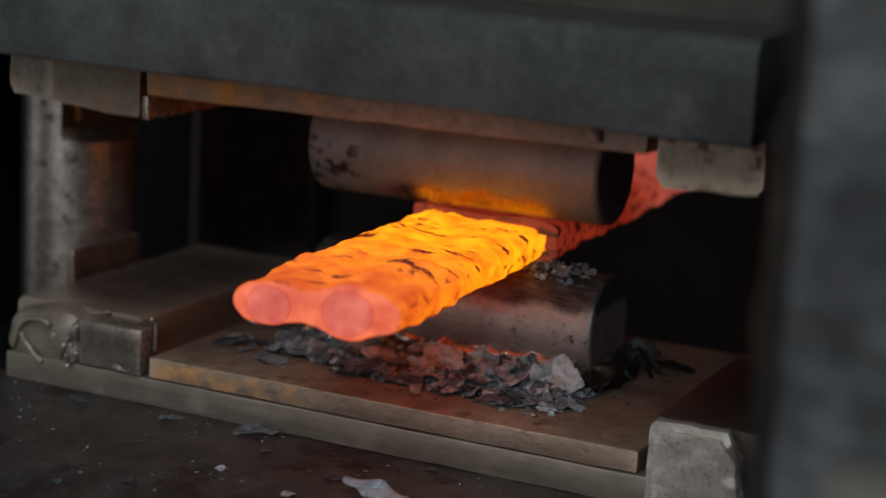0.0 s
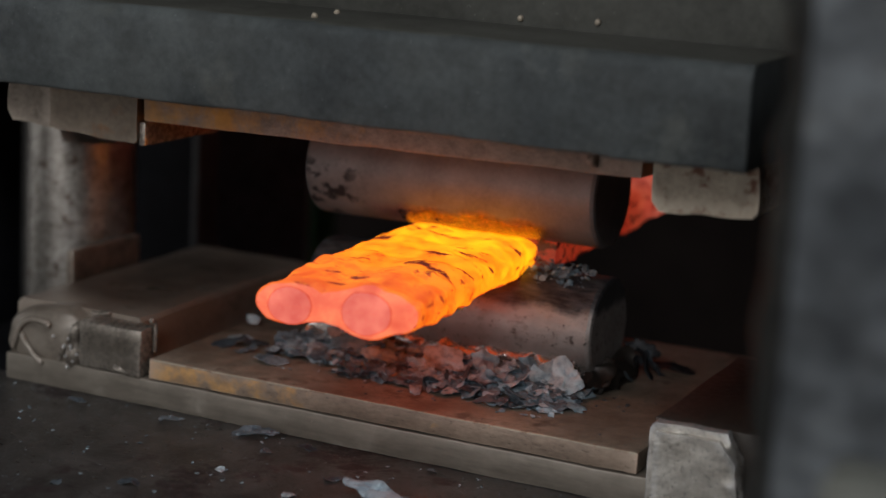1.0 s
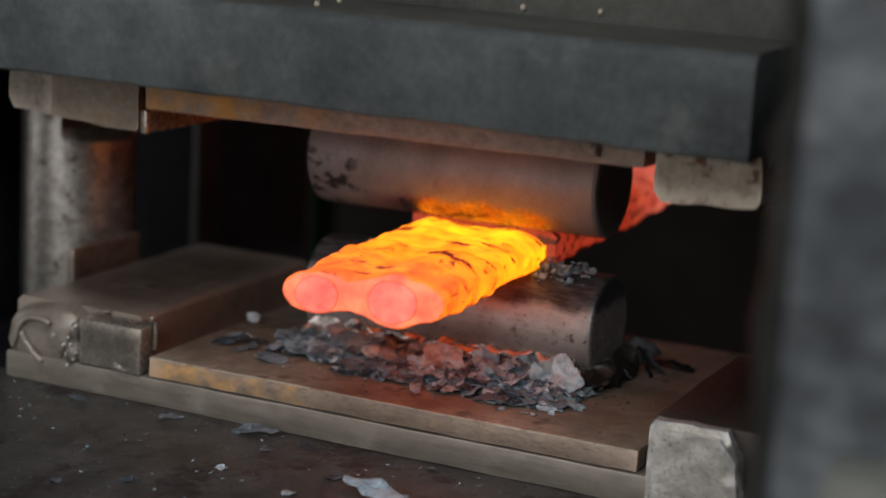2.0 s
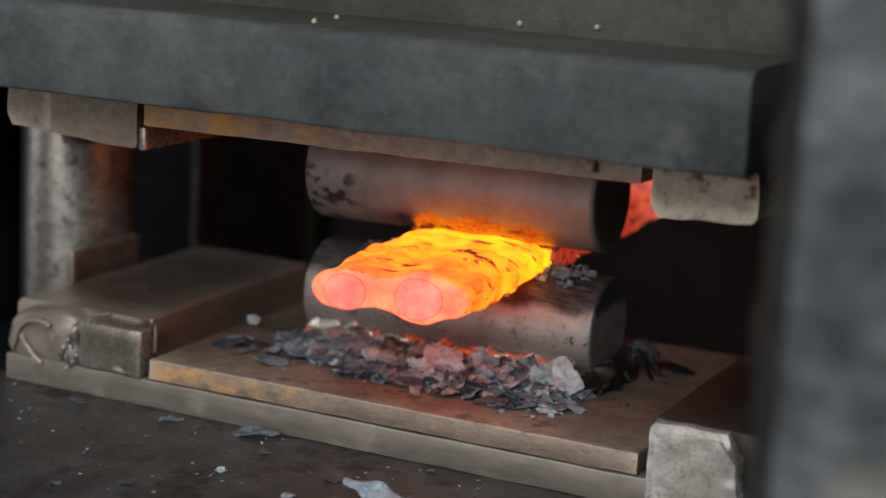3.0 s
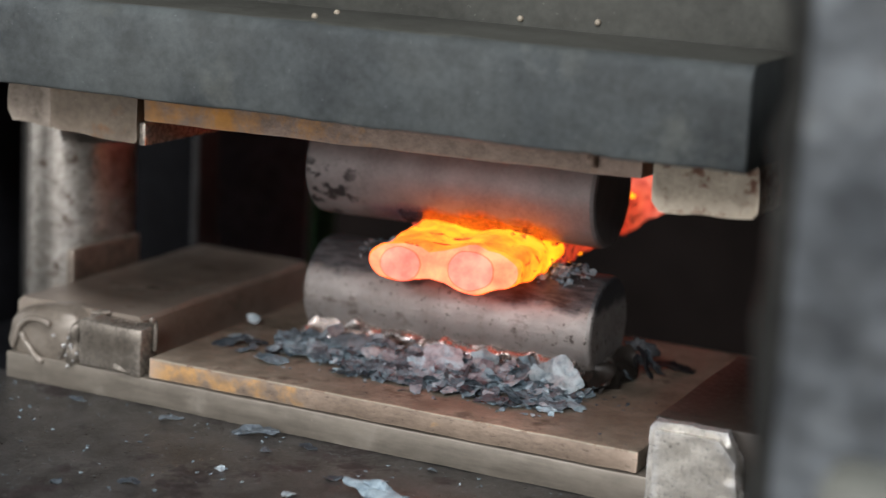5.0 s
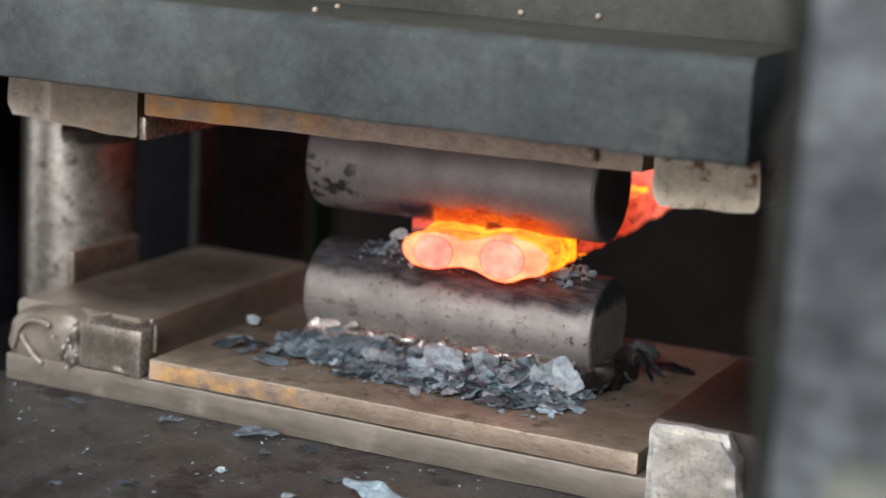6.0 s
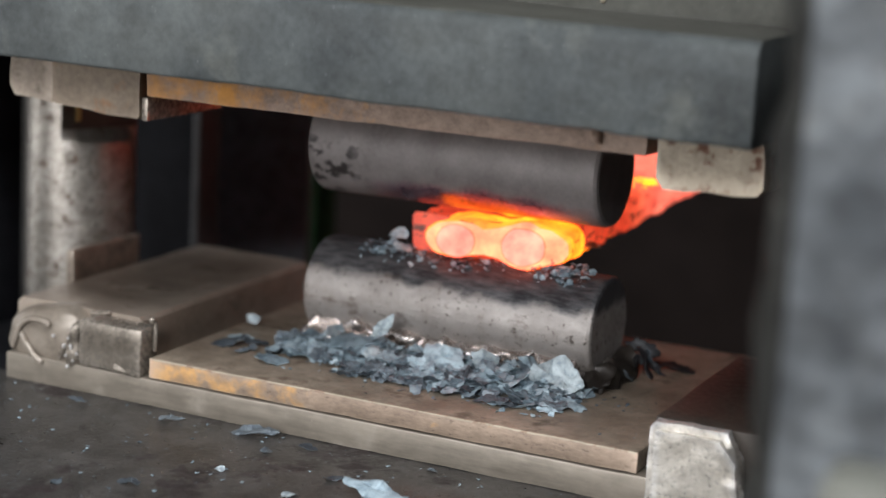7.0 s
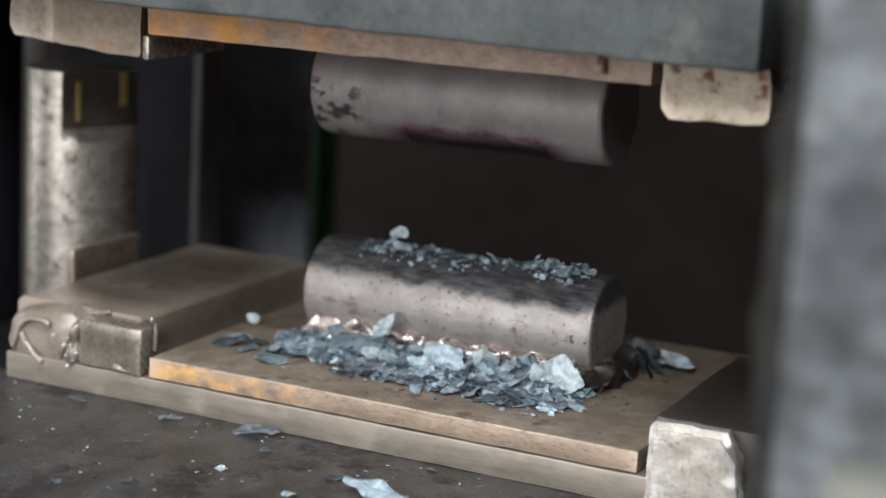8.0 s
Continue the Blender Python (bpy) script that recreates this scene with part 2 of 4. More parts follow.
def hot_steel(name, stops, fleck, fleck_at, face=False):
    """Glowing steel: hottest inside the bar, paler at the end, with dark flecks of loose scale. Lengths along its own y."""
    m, nt, b = nodes_of(name)
    v = texco(nt)
    sep = nt.nodes.new("ShaderNodeSeparateXYZ")
    nt.links.new(v, sep.inputs[0])
    span = nt.nodes.new("ShaderNodeMapRange")
    for i, val in ((1, 0.0), (2, 0.30), (3, 0.0), (4, 1.0)):
        span.inputs[i].default_value = val
    nt.links.new(sep.outputs[1], span.inputs[0])
    heat = ramp_of(nt, span.outputs[0], stops)
    soft = noise_of(nt, v, 90, 4, 0.55)
    heat = mix_of(nt, 1.0, heat, ramp_of(nt, soft, [(0.34, (0.8, 0.60, 0.6)), (0.66, (1.15, 1.42, 1.3))]), "MULTIPLY")
    spot = noise_of(nt, texco(nt, (0.45, 1.25, 1.2)), 130, 8, 0.66)
    mask = ramp_of(nt, spot, [(fleck_at, (0, 0, 0)), (fleck_at + 0.05, (1, 1, 1))])
    glow = mix_of(nt, mask, heat, fleck)
    nt.links.new(glow, b.inputs["Emission Color"])
    b.inputs["Emission Strength"].default_value = 1.0
    b.inputs["Base Color"].default_value = (0.10, 0.055, 0.045, 1)
    b.inputs["Roughness"].default_value = 0.75
    bump_of(nt, b, mix_of(nt, 0.5, soft, spot), 0.5, 0.002)
    return m


M["lower_die"] = die_steel()


def upper_die_steel():
    """Heat-greyed die: dark oil stains near one end, a burnt line where it meets the work, tinted to redden the
    billet's reflection.
    """
    m, nt, b = nodes_of("heat_greyed_upper_die_steel")
    v = texco(nt)
    fine = noise_of(nt, v, 520, 8, 0.7)
    broad = noise_of(nt, v, 38, 6, 0.65)
    ground = mix_of(nt, ramp_of(nt, broad, [(0.35, (0, 0, 0)), (0.65, (1, 1, 1))]), (0.135, 0.120, 0.115), (0.235, 0.213, 0.207))
    ground = mix_of(nt, 0.22, ground, ramp_of(nt, fine, [(0.32, (0.06, 0.05, 0.047)), (0.68, (0.30, 0.275, 0.265))]))
    sep = nt.nodes.new("ShaderNodeSeparateXYZ")
    nt.links.new(v, sep.inputs[0])

    def band(sock, a, c):
        r = nt.nodes.new("ShaderNodeMapRange")
        for i, val in ((1, a), (2, c), (3, 0.0), (4, 1.0)):
            r.inputs[i].default_value = val
        nt.links.new(sock, r.inputs[0])
        return r.outputs[0]

    def times(a, c):
        k = nt.nodes.new("ShaderNodeMath")
        k.operation = "MULTIPLY"
        nt.links.new(a, k.inputs[0])
        nt.links.new(c, k.inputs[1])
        return k.outputs[0]

    spots = ramp_of(nt, noise_of(nt, texco(nt, (1, 1.3, 1.6)), 85, 6, 0.65), [(0.53, (0, 0, 0)), (0.57, (1, 1, 1))])
    ground = mix_of(nt, times(spots, times(band(sep.outputs[0], -0.040, -0.052), band(sep.outputs[2], 0.008, 0.002))), ground, (0.022, 0.018, 0.017))
    edge = nt.nodes.new("ShaderNodeMath")
    edge.operation = "MULTIPLY_ADD"
    nt.links.new(broad, edge.inputs[0])
    edge.inputs[1].default_value = 0.018
    nt.links.new(sep.outputs[2], edge.inputs[2])
    burnt = times(band(edge.outputs[0], -0.0035, -0.0075), times(band(sep.outputs[0], -0.045, -0.025), band(sep.outputs[0], 0.060, 0.045)))
    # burnt oxide given a purplish red that colours the billet's mirrored glow
    ground = mix_of(nt, burnt, ground, ramp_of(nt, fine, [(0.35, (0.15, 0.10, 0.125)), (0.68, (0.36, 0.215, 0.25))]))
    nt.links.new(ground, b.inputs["Base Color"])
    nt.links.new(mix_of(nt, burnt, ramp_of(nt, fine, [(0.3, (0.42,) * 3), (0.7, (0.62,) * 3)]), (0.26, 0.26, 0.26)), b.inputs["Roughness"])
    nt.links.new(mix_of(nt, burnt, (0.35, 0.35, 0.35), (1.0, 1.0, 1.0)), b.inputs["Metallic"])
    bump_of(nt, b, fine, 0.16, 0.0012)
    return m


M["upper_die"] = upper_die_steel()
M["flake"] = flake_scale("blue_grey_forge_scale", (0.10, 0.138, 0.162), (0.47, 0.58, 0.63))
M["flake_pale"] = flake_scale("pale_forge_scale", (0.29, 0.345, 0.365), (0.47, 0.535, 0.555))
M["flake_soot"] = flake_scale("black_forge_scale", (0.010, 0.010, 0.011), (0.045, 0.046, 0.050))
M["flake_dark"] = flake_scale("dark_forge_scale", (0.035, 0.042, 0.05), (0.18, 0.215, 0.24))
M["hot"] = hot_steel("glowing_steel", [(0.0, (3.4, 0.50, 0.040)), (0.07, (3.8, 0.64, 0.030)), (0.20, (4.9, 1.05, 0.025)), (0.36, (6.5, 1.70, 0.02)), (0.60, (6.6, 1.95, 0.02))], (0.42, 0.035, 0.010), 0.565)
M["hot_under"] = hot_steel("die_chilled_steel", [(0.0, (1.4, 0.11, 0.02)), (0.25, (2.8, 0.30, 0.03)), (1.0, (3.4, 0.36, 0.03))], (0.10, 0.008, 0.005), 0.60)
M["hot_end"] = hot_steel("glowing_end_grain", [(0.0, (3.5, 0.58, 0.28)), (0.2, (3.5, 0.58, 0.28))], (3.0, 0.38, 0.16), 0.68)
M["hot_rod"] = hot_steel("glowing_rod_end", [(0.0, (2.9, 0.50, 0.37)), (0.2, (2.9, 0.50, 0.37))], (2.5, 0.38, 0.26), 0.60)
M["rod_ring"] = hot_steel("rod_seam", [(0.0, (2.7, 0.33, 0.16)), (0.2, (2.7, 0.33, 0.16))], (1.6, 0.18, 0.09), 0.55)
M["dull_bar"] = hot_steel("dull_red_underside", [(0.0, (0.30, 0.016, 0.008)), (0.3, (0.12, 0.008, 0.005)), (1.0, (0.10, 0.007, 0.005))], (0.03, 0.004, 0.004), 0.5)
M["cool_bar"] = hot_steel("cooling_red_steel", [(0.0, (0.8, 0.06, 0.025)), (0.36, (0.9, 0.075, 0.03)), (0.46, (1.3, 0.15, 0.07)), (0.60, (1.9, 0.32, 0.22)), (1.0, (1.9, 0.32, 0.23))], (0.06, 0.007, 0.005), 0.53)


# ---- mesh helpers ----
def part(name, bm, material, parent=None, label="", smooth=None):
    me = bpy.data.meshes.new(name)
    bmesh.ops.recalc_face_normals(bm, faces=bm.faces[:])
    bm.to_mesh(me)
    bm.free()
    for mat in (material if isinstance(material, (list, tuple)) else [material]):
        me.materials.append(mat)
    if smooth is not None:
        me.shade_smooth()
        me.set_sharp_from_angle(angle=radians(smooth))
    ob = new(name, me)
    if parent:
        ob.parent = parent
    if label:
        tagged(ob, label)
    return ob


def thing(name, label, category, at=(0, 0, 0), group="", kind=""):
    ob = new(name)
    ob.empty_display_size = 0.05
    ob.location = at
    return tagged(ob, label, category, group, kind)


def box(x0, x1, y0, y1, z0, z1, bevel=0.0012, segs=2, bm=None, jag=0.0, seed=0):
    """A bevelled block; jag makes its outline slightly uneven, as cut by a torch."""
    out = bm or bmesh.new()
    b = bmesh.new()
    bmesh.ops.create_cube(b, size=1)
    for v in b.verts:
        v.co = Vector((x0 if v.co.x < 0 else x1, y0 if v.co.y < 0 else y1, z0 if v.co.z < 0 else z1))
    if bevel:
        bmesh.ops.bevel(b, geom=b.edges[:], offset=bevel, segments=segs, profile=0.6, affect="EDGES", clamp_overlap=True)
    me = bpy.data.meshes.new("tmp")
    b.to_mesh(me)
    b.free()
    out.from_mesh(me)
    bpy.data.meshes.remove(me)
    if jag:
        roughen(out, jag, 55, seed)
    return out


def roughen(bm, amount, scale, seed=0):
    off = Vector((seed * 3.1, seed * 1.7, seed * 0.9))
    for v in bm.verts:
        v.co += noise.noise_vector(v.co * scale + off) * amount


def cut(bm, step):
    """Split long edges so that a block can be made uneven."""
    ngons = [f for f in bm.faces if len(f.verts) > 4]
    if ngons:
        bmesh.ops.triangulate(bm, faces=ngons)
    for _ in range(6):
        long = [e for e in bm.edges if e.calc_length() > step]
        if not long:
            break
        bmesh.ops.subdivide_edges(bm, edges=long, cuts=1, use_grid_fill=True)
    return bm


def prism(profile, x0, x1, axis="x"):
    """A solid with an outline given in two directions, drawn out along the third."""
    bm = bmesh.new()
    ends = []
    for s in (x0, x1):
        ends.append([bm.verts.new((s, a, c) if axis == "x" else ((a, s, c) if axis == "y" else (a, c, s))) for a, c in profile])
    n = len(profile)
    for i in range(n):
        bm.faces.new((ends[0][i], ends[0][(i + 1) % n], ends[1][(i + 1) % n], ends[1][i]))
    bm.faces.new(ends[0])
    bm.faces.new(ends[1])
    return bm


def round_bar(x0, x1, r, chamfer, flat=0.0, rings=40, around=64, wobble=0.0):
    """A round bar along x with broken end edges; flat: how far its working line is worn down."""
    bm = bmesh.new()
    xs = [(x0, r - chamfer), (x0 + chamfer * 0.3, r - chamfer * 0.3), (x0 + chamfer, r)]
    xs += [(x0 + chamfer + (x1 - x0 - 2 * chamfer) * i / rings, r) for i in range(1, rings)]
    xs += [(x1 - chamfer, r), (x1 - chamfer * 0.3, r - chamfer * 0.3), (x1, r - chamfer)]
    loops = []
    for x, rad in xs:
        row = []
        for k in range(around):
            a = 2 * math.pi * k / around
            p = Vector((x, rad * math.cos(a), rad * math.sin(a)))
            if wobble:
                p += Vector((0, math.cos(a), math.sin(a))) * noise.noise(Vector((x * 60, math.cos(a) * 2, math.sin(a) * 2))) * wobble
            if flat and abs(p.z) > r - flat:
                p.z = math.copysign(r - flat, p.z)
            row.append(bm.verts.new(p))
        loops.append(row)
    for a, b in zip(loops, loops[1:]):
        for k in range(around):
            bm.faces.new((a[k], a[(k + 1) % around], b[(k + 1) % around], b[k]))
    bm.faces.new(loops[0])
    bm.faces.new(loops[-1])
    return bm


def weld_bead(p0, p1, r, seed):
    """A rippled weld bead from p0 to p1: one lumpy run with overlapping ridges."""
    bm = bmesh.new()
    p0, p1 = Vector(p0), Vector(p1)
    way = (p1 - p0).normalized()
    side = way.cross(Vector((0.3, 0.5, 0.8))).normalized()
    up = side.cross(way)
    length, pitch = (p1 - p0).length, r * 1.7
    n, around = max(10, int(length / pitch * 9)), 18
    off = Vector((seed * 1.3, seed * 0.7, 0))
    rows = []
    for i in range(n + 1):
        s = length * i / n
        ridge = 0.98 + 0.03 * abs(math.sin(math.pi * s / pitch + 2.2 * noise.noise(off + Vector((s * 60, 0, 0)))))
        end = min(1.0, 0.35 + min(i, n - i) * 0.3)
        row = []
        for k in range(around):
            a = 2 * math.pi * k / around
            d = side * math.cos(a) + up * math.sin(a)
            q = p0 + way * s + d * r * ridge * end
            q += noise.noise_vector(q * 110 + off) * r * 1.0 + noise.noise_vector(q * 190 + off) * r * 0.12
            row.append(bm.verts.new(q))
        rows.append(row)
    for a, b in zip(rows, rows[1:]):
        for k in range(around):
            bm.faces.new((a[k], a[(k + 1) % around], b[(k + 1) % around], b[k]))
    bm.faces.new(rows[0])
    bm.faces.new(rows[-1])
    return bm


def bead_path(points, r, seed, around=14, steps=8):
    """A smooth, slightly lumpy weld run through several points."""
    pts = [Vector(p) for p in points]
    line = []
    for i in range(len(pts) - 1):
        p0, p1, p2, p3 = pts[max(0, i - 1)], pts[i], pts[i + 1], pts[min(len(pts) - 1, i + 2)]
        for k in range(steps + (i == len(pts) - 2)):
            u = k / steps
            line.append(0.5 * (2 * p1 + (p2 - p0) * u + (2 * p0 - 5 * p1 + 4 * p2 - p3) * u * u + (3 * p1 - p0 - 3 * p2 + p3) * u ** 3))
    bm, rows = bmesh.new(), []
    off = Vector((seed * 1.3, seed * 0.7, 0))
    for i, p in enumerate(line):
        way = (line[min(i + 1, len(line) - 1)] - line[max(i - 1, 0)]).normalized()
        side = way.cross(Vector((0, 1, 0))).normalized()
        up = side.cross(way)
        end = min(1.0, 0.4 + 0.3 * min(i, len(line) - 1 - i))
        rows.append([])
        for k in range(around):
            a = 2 * math.pi * k / around
            q = p + (side * math.cos(a) + up * math.sin(a)) * r * end
            rows[-1].append(bm.verts.new(q + noise.noise_vector(q * 260 + off) * r * 0.35))
    for a, b in zip(rows, rows[1:]):
        for k in range(around):
            bm.faces.new((a[k], a[(k + 1) % around], b[(k + 1) % around], b[k]))
    bm.faces.new(rows[0])
    bm.faces.new(rows[-1])
    return bm


# ---- workshop ----
def workshop():
    floor = part("floor", box(-2.6, 2.6, -3.6, 3.1, -1.0, -0.9, 0), M["floor"])
    tagged(floor, "stained grey concrete workshop floor", "floor", kind="structure")
    b = box(-2.6, 2.6, -3.6, -1.75, 2.1, 2.2, 0)
    box(-2.6, 2.6, -0.55, 3.1, 2.1, 2.2, 0, bm=b)
    box(-2.6, -0.75, -1.75, -0.55, 2.1, 2.2, 0, bm=b)
    box(0.95, 2.6, -1.75, -0.55, 2.1, 2.2, 0, bm=b)
    ceil = part("ceiling", b, M["wall"])
    tagged(ceil, "plain dusty workshop ceiling with a skylight opening", "ceiling", kind="structure")
    tagged(part("wall_north", box(-2.6, 2.6, 3.0, 3.1, -0.9, 2.1, 0), M["back_wall"]), "dark brown workshop wall behind the press", "wall", kind="structure")
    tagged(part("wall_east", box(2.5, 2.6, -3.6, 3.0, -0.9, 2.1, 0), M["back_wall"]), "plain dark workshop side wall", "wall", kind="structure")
    b = box(-2.6, -2.5, -3.6, -1.4, -0.9, 2.1, 0)
    box(-2.6, -2.5, 0.2, 3.0, -0.9, 2.1, 0, bm=b)
    box(-2.6, -2.5, -1.4, 0.2, 1.15, 2.1, 0, bm=b)
    tagged(part("wall_west", b, M["wall"]), "plastered workshop wall with a side door opening", "wall", kind="structure")
    b = box(-2.5, -2.0, -3.6, -3.5, -0.9, 2.1, 0)
    box(0.3, 2.5, -3.6, -3.5, -0.9, 1.38, 0, bm=b)
    box(-2.0, 0.3, -3.6, -3.5, 1.28, 1.38, 0, bm=b)
    box(-2.0, -0.05, -3.6, -3.5, 1.38, 2.1, 0, bm=b)
    box(1.65, 2.5, -3.6, -3.5, 1.38, 2.1, 0, bm=b)
    box(-0.05, 1.65, -3.6, -3.5, 2.05, 2.1, 0, bm=b)
    tagged(part("wall_south", b, M["wall"]), "plastered workshop wall with a wide door and a high window", "wall", kind="structure")


workshop()

# ---- the press: fixed frame ----
TABLE, PT = -0.0131, 0.0101


def press_frame():
    press = thing("forging_press", "heavy dark steel forging press frame with worn table", "press", (0, 0, -0.9))

    def fixed(name, bm, mat, label="", smooth=35):
        ob = part(name, bm, mat, press, label, smooth)
        ob.location = (0, 0, 0.9)
        return ob

    top = box(-0.75, 0.55, -0.42, 0.012, TABLE - 0.05, TABLE, 0.003)
    box(-0.2075, 0.55, 0.0122, 0.215, TABLE - 0.05, TABLE, 0.003, bm=top)
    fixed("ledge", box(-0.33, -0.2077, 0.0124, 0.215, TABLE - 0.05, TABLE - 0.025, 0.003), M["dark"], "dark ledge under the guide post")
    fixed("table", top, M["table"], "dark oily steel table top strewn with scale")
    fixed("table_pedestal", box(-0.55, 0.35, -0.25, 0.18, -0.9, TABLE - 0.05, 0.004), M["dark"])
    b = cut(box(-0.2025, 0.1745, 0.0, 0.19, TABLE, 0.0, 0.0012), 0.02)
    roughen(b, 0.0005, 40, 2)
    fixed("base_plate", b, M["base"], "bare brushed steel base plate")
    # left rail with its keeper and weld
    b = cut(prism([(-0.2055, 0.0004), (-0.1338, 0.0004), (-0.1334, 0.0222), (-0.1352, 0.0242), (-0.2030, 0.0242), (-0.2055, 0.0215)], 0.0135, 0.171, "y"), 0.02)
    roughen(b, 0.0006, 60, 3)
    fixed("rail", b, M["rail"], "brown worn steel rail")
    b = cut(box(-0.1588, -0.1236, -0.0015, 0.0130, 0.0005, 0.0229, 0.0022), 0.008)
    roughen(b, 0.0006, 90, 5)
    fixed("keeper", b, M["worn"], "small bare steel keeper block welded on")
    # a hump of weld metal between the rail and the base plate, with a looped bead on its face
    b = bmesh.new()
    bmesh.ops.create_uvsphere(b, u_segments=72, v_segments=40, radius=1.0)
    for v in b.verts:
        x, y, z = (math.copysign(abs(c) ** 0.62, c) for c in v.co)
        v.co = Vector((-0.1820 + 0.0225 * x * (1.0 - 0.16 * z), 0.0125 + 0.0122 * y, 0.0095 + (0.0150 + 0.0022 * x) * z))
        v.co += noise.noise_vector(v.co * 70) * 0.0009 + noise.noise_vector(v.co * 190) * 0.0003
    fixed("weld_lump", b, M["hump"], "lumpy brown welded corner", 80)
    loop = [(-0.1985, 0.0005, 0.0020), (-0.1960, -0.0002, 0.0085), (-0.1935, -0.0004, 0.0140), (-0.1885, -0.0004, 0.0178), (-0.1815, -0.0004, 0.0185), (-0.1755, -0.0002, 0.0172)]
    inner = [(-0.1925, -0.0006, 0.0110), (-0.1890, -0.0010, 0.0055), (-0.1845, -0.0010, 0.0010), (-0.1800, -0.0006, -0.0025)]
    for pts, r, seed in ((loop, 0.0016, 41), (inner, 0.0013, 42)):
        fixed("weld_bead", bead_path(pts, r, seed), M["hump"], "raised looping weld bead", 80)
    for p0, p1, r, seed in (((-0.1640, 0.0025, -0.001), (-0.1625, 0.0022, 0.0190), 0.0036, 4), ((-0.1700, 0.0012, 0.001), (-0.1690, 0.0012, 0.0085), 0.0022, 5),
                            ((-0.139, 0.0002, 0.0030), (-0.1255, 0.0002, 0.0005), 0.0020, 43), ((-0.1620, 0.012, 0.0235), (-0.1500, 0.0125, 0.0240), 0.0012, 45),
                            ((-0.1232, 0.006, 0.0255), (-0.1228, 0.0085, 0.0265), 0.0016, 46), ((-0.1228, 0.0085, 0.0265), (-0.1226, 0.0092, 0.0110), 0.0010, 44)):
        fixed("weld_bead", weld_bead(p0, p1, r, seed), M["worn"], "shiny spattered weld bead", 60)
    rnd = random.Random(3)
    for k in range(9):
        d = bmesh.new()
        bmesh.ops.create_uvsphere(d, u_segments=10, v_segments=7, radius=rnd.uniform(0.0006, 0.0012), matrix=Matrix.Translation((rnd.uniform(-0.1730, -0.1590), -0.0022, rnd.uniform(-0.002, 0.0150))))
        fixed("weld_drop", d, M["bright"], "bright drop of weld spatter", 70)
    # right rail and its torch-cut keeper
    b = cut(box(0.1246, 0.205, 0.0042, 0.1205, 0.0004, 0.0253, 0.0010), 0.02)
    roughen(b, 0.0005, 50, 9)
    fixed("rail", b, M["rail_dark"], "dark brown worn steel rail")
    b = prism([(0.1257, TABLE + 0.0002), (0.1255, 0.0235), (0.1275, 0.0262), (0.1578, 0.0262), (0.1625, 0.0150), (0.1690, TABLE + 0.0002)], -0.0075, 0.0040, "y")
    bmesh.ops.bevel(b, geom=[e for e in b.edges if abs(e.verts[0].co.y - e.verts[1].co.y) < 1e-6], offset=0.0030, segments=2, affect="EDGES")
    cut(b, 0.004)
    for v in b.verts:
        k = 0.0016 if v.co.x > 0.158 else 0.0005
        v.co += noise.noise_vector(v.co * 170) * k
        v.co.z += 0.0008 * noise.noise(Vector((v.co.x * 240, 0, 3))) if v.co.z > 0.022 else 0
    fixed("keeper", b, M["bright"], "bright torch-cut steel keeper block", 50)
    # round guide post with a milled notch near its top
    b = bmesh.new()
    cx, cy, rad, n = -0.2418, 0.112, 0.0290, 96
    levels = [(TABLE - 0.025, 0), (0.0, 0), (0.03, 0), (0.06, 0), (0.080, 0), (0.0885, 0), (0.0950, 1), (0.11, 1), (0.1245, 1)]
    rows = []
    for z, notch in levels:
        row = []
        for k in range(n):
            a = 2 * math.pi * k / n
            x, y = rad * math.cos(a), rad * math.sin(a)
            if notch:
                # a flat milled into the side, down to a level shoulder
                d = x * 0.904 - y * 0.424 - 0.0186
                if d > 0:
                    x, y = x - 0.904 * d, y + 0.424 * d
            row.append(b.verts.new((cx + x, cy + y, z)))
        rows.append(row)
    for r0, r1 in zip(rows, rows[1:]):
        for k in range(n):
            b.faces.new((r0[k], r0[(k + 1) % n], r1[(k + 1) % n], r1[k]))
    b.faces.new(rows[0])
    b.faces.new(rows[-1])
    b.normal_update()
    for f in b.faces:
        m = f.calc_center_median()
        if m.z > 0.0934 and abs((m.x - cx) * 0.904 - (m.y - cy) * 0.424 - 0.0186) < 0.0004:
            f.material_index = 1
    fixed("guide_post", b, [M["post"], M["rail_dark"]], "mottled round steel guide post with a milled flat", 40)
    along = Vector((0.424, 0.904, 0))
    foot = Vector((cx, cy, 0)) + Vector((0.904, -0.424, 0)) * 0.0189
    # brassy reflections on the flat, added as two thin coloured strips
    for s, w, z0, z1 in ((-0.0125, 0.0016, 0.0990, 0.1195), (0.0140, 0.0022, 0.1060, 0.1240)):
        glint = box(-0.0004, 0.0004, -w, w, z0, z1, 0.0003)
        bmesh.ops.transform(glint, matrix=Matrix.Translation(foot + along * s) @ Matrix.Rotation(math.atan2(-0.424, 0.904), 4, "Z"), verts=glint.verts[:])
        fixed("notch_reflection", glint, M["brass_glint"], "thin brassy strip standing for a reflection on the milled flat")
    b = cut(box(-0.2124, -0.2078, 0.060, 0.119, TABLE - 0.025, 0.0385, 0.0012), 0.008)
    roughen(b, 0.0004, 90, 61)
    fixed("post_foot", b, M["rail"], "brown clamp plate at the post foot")
    return press, fixed


press, fixed = press_frame()


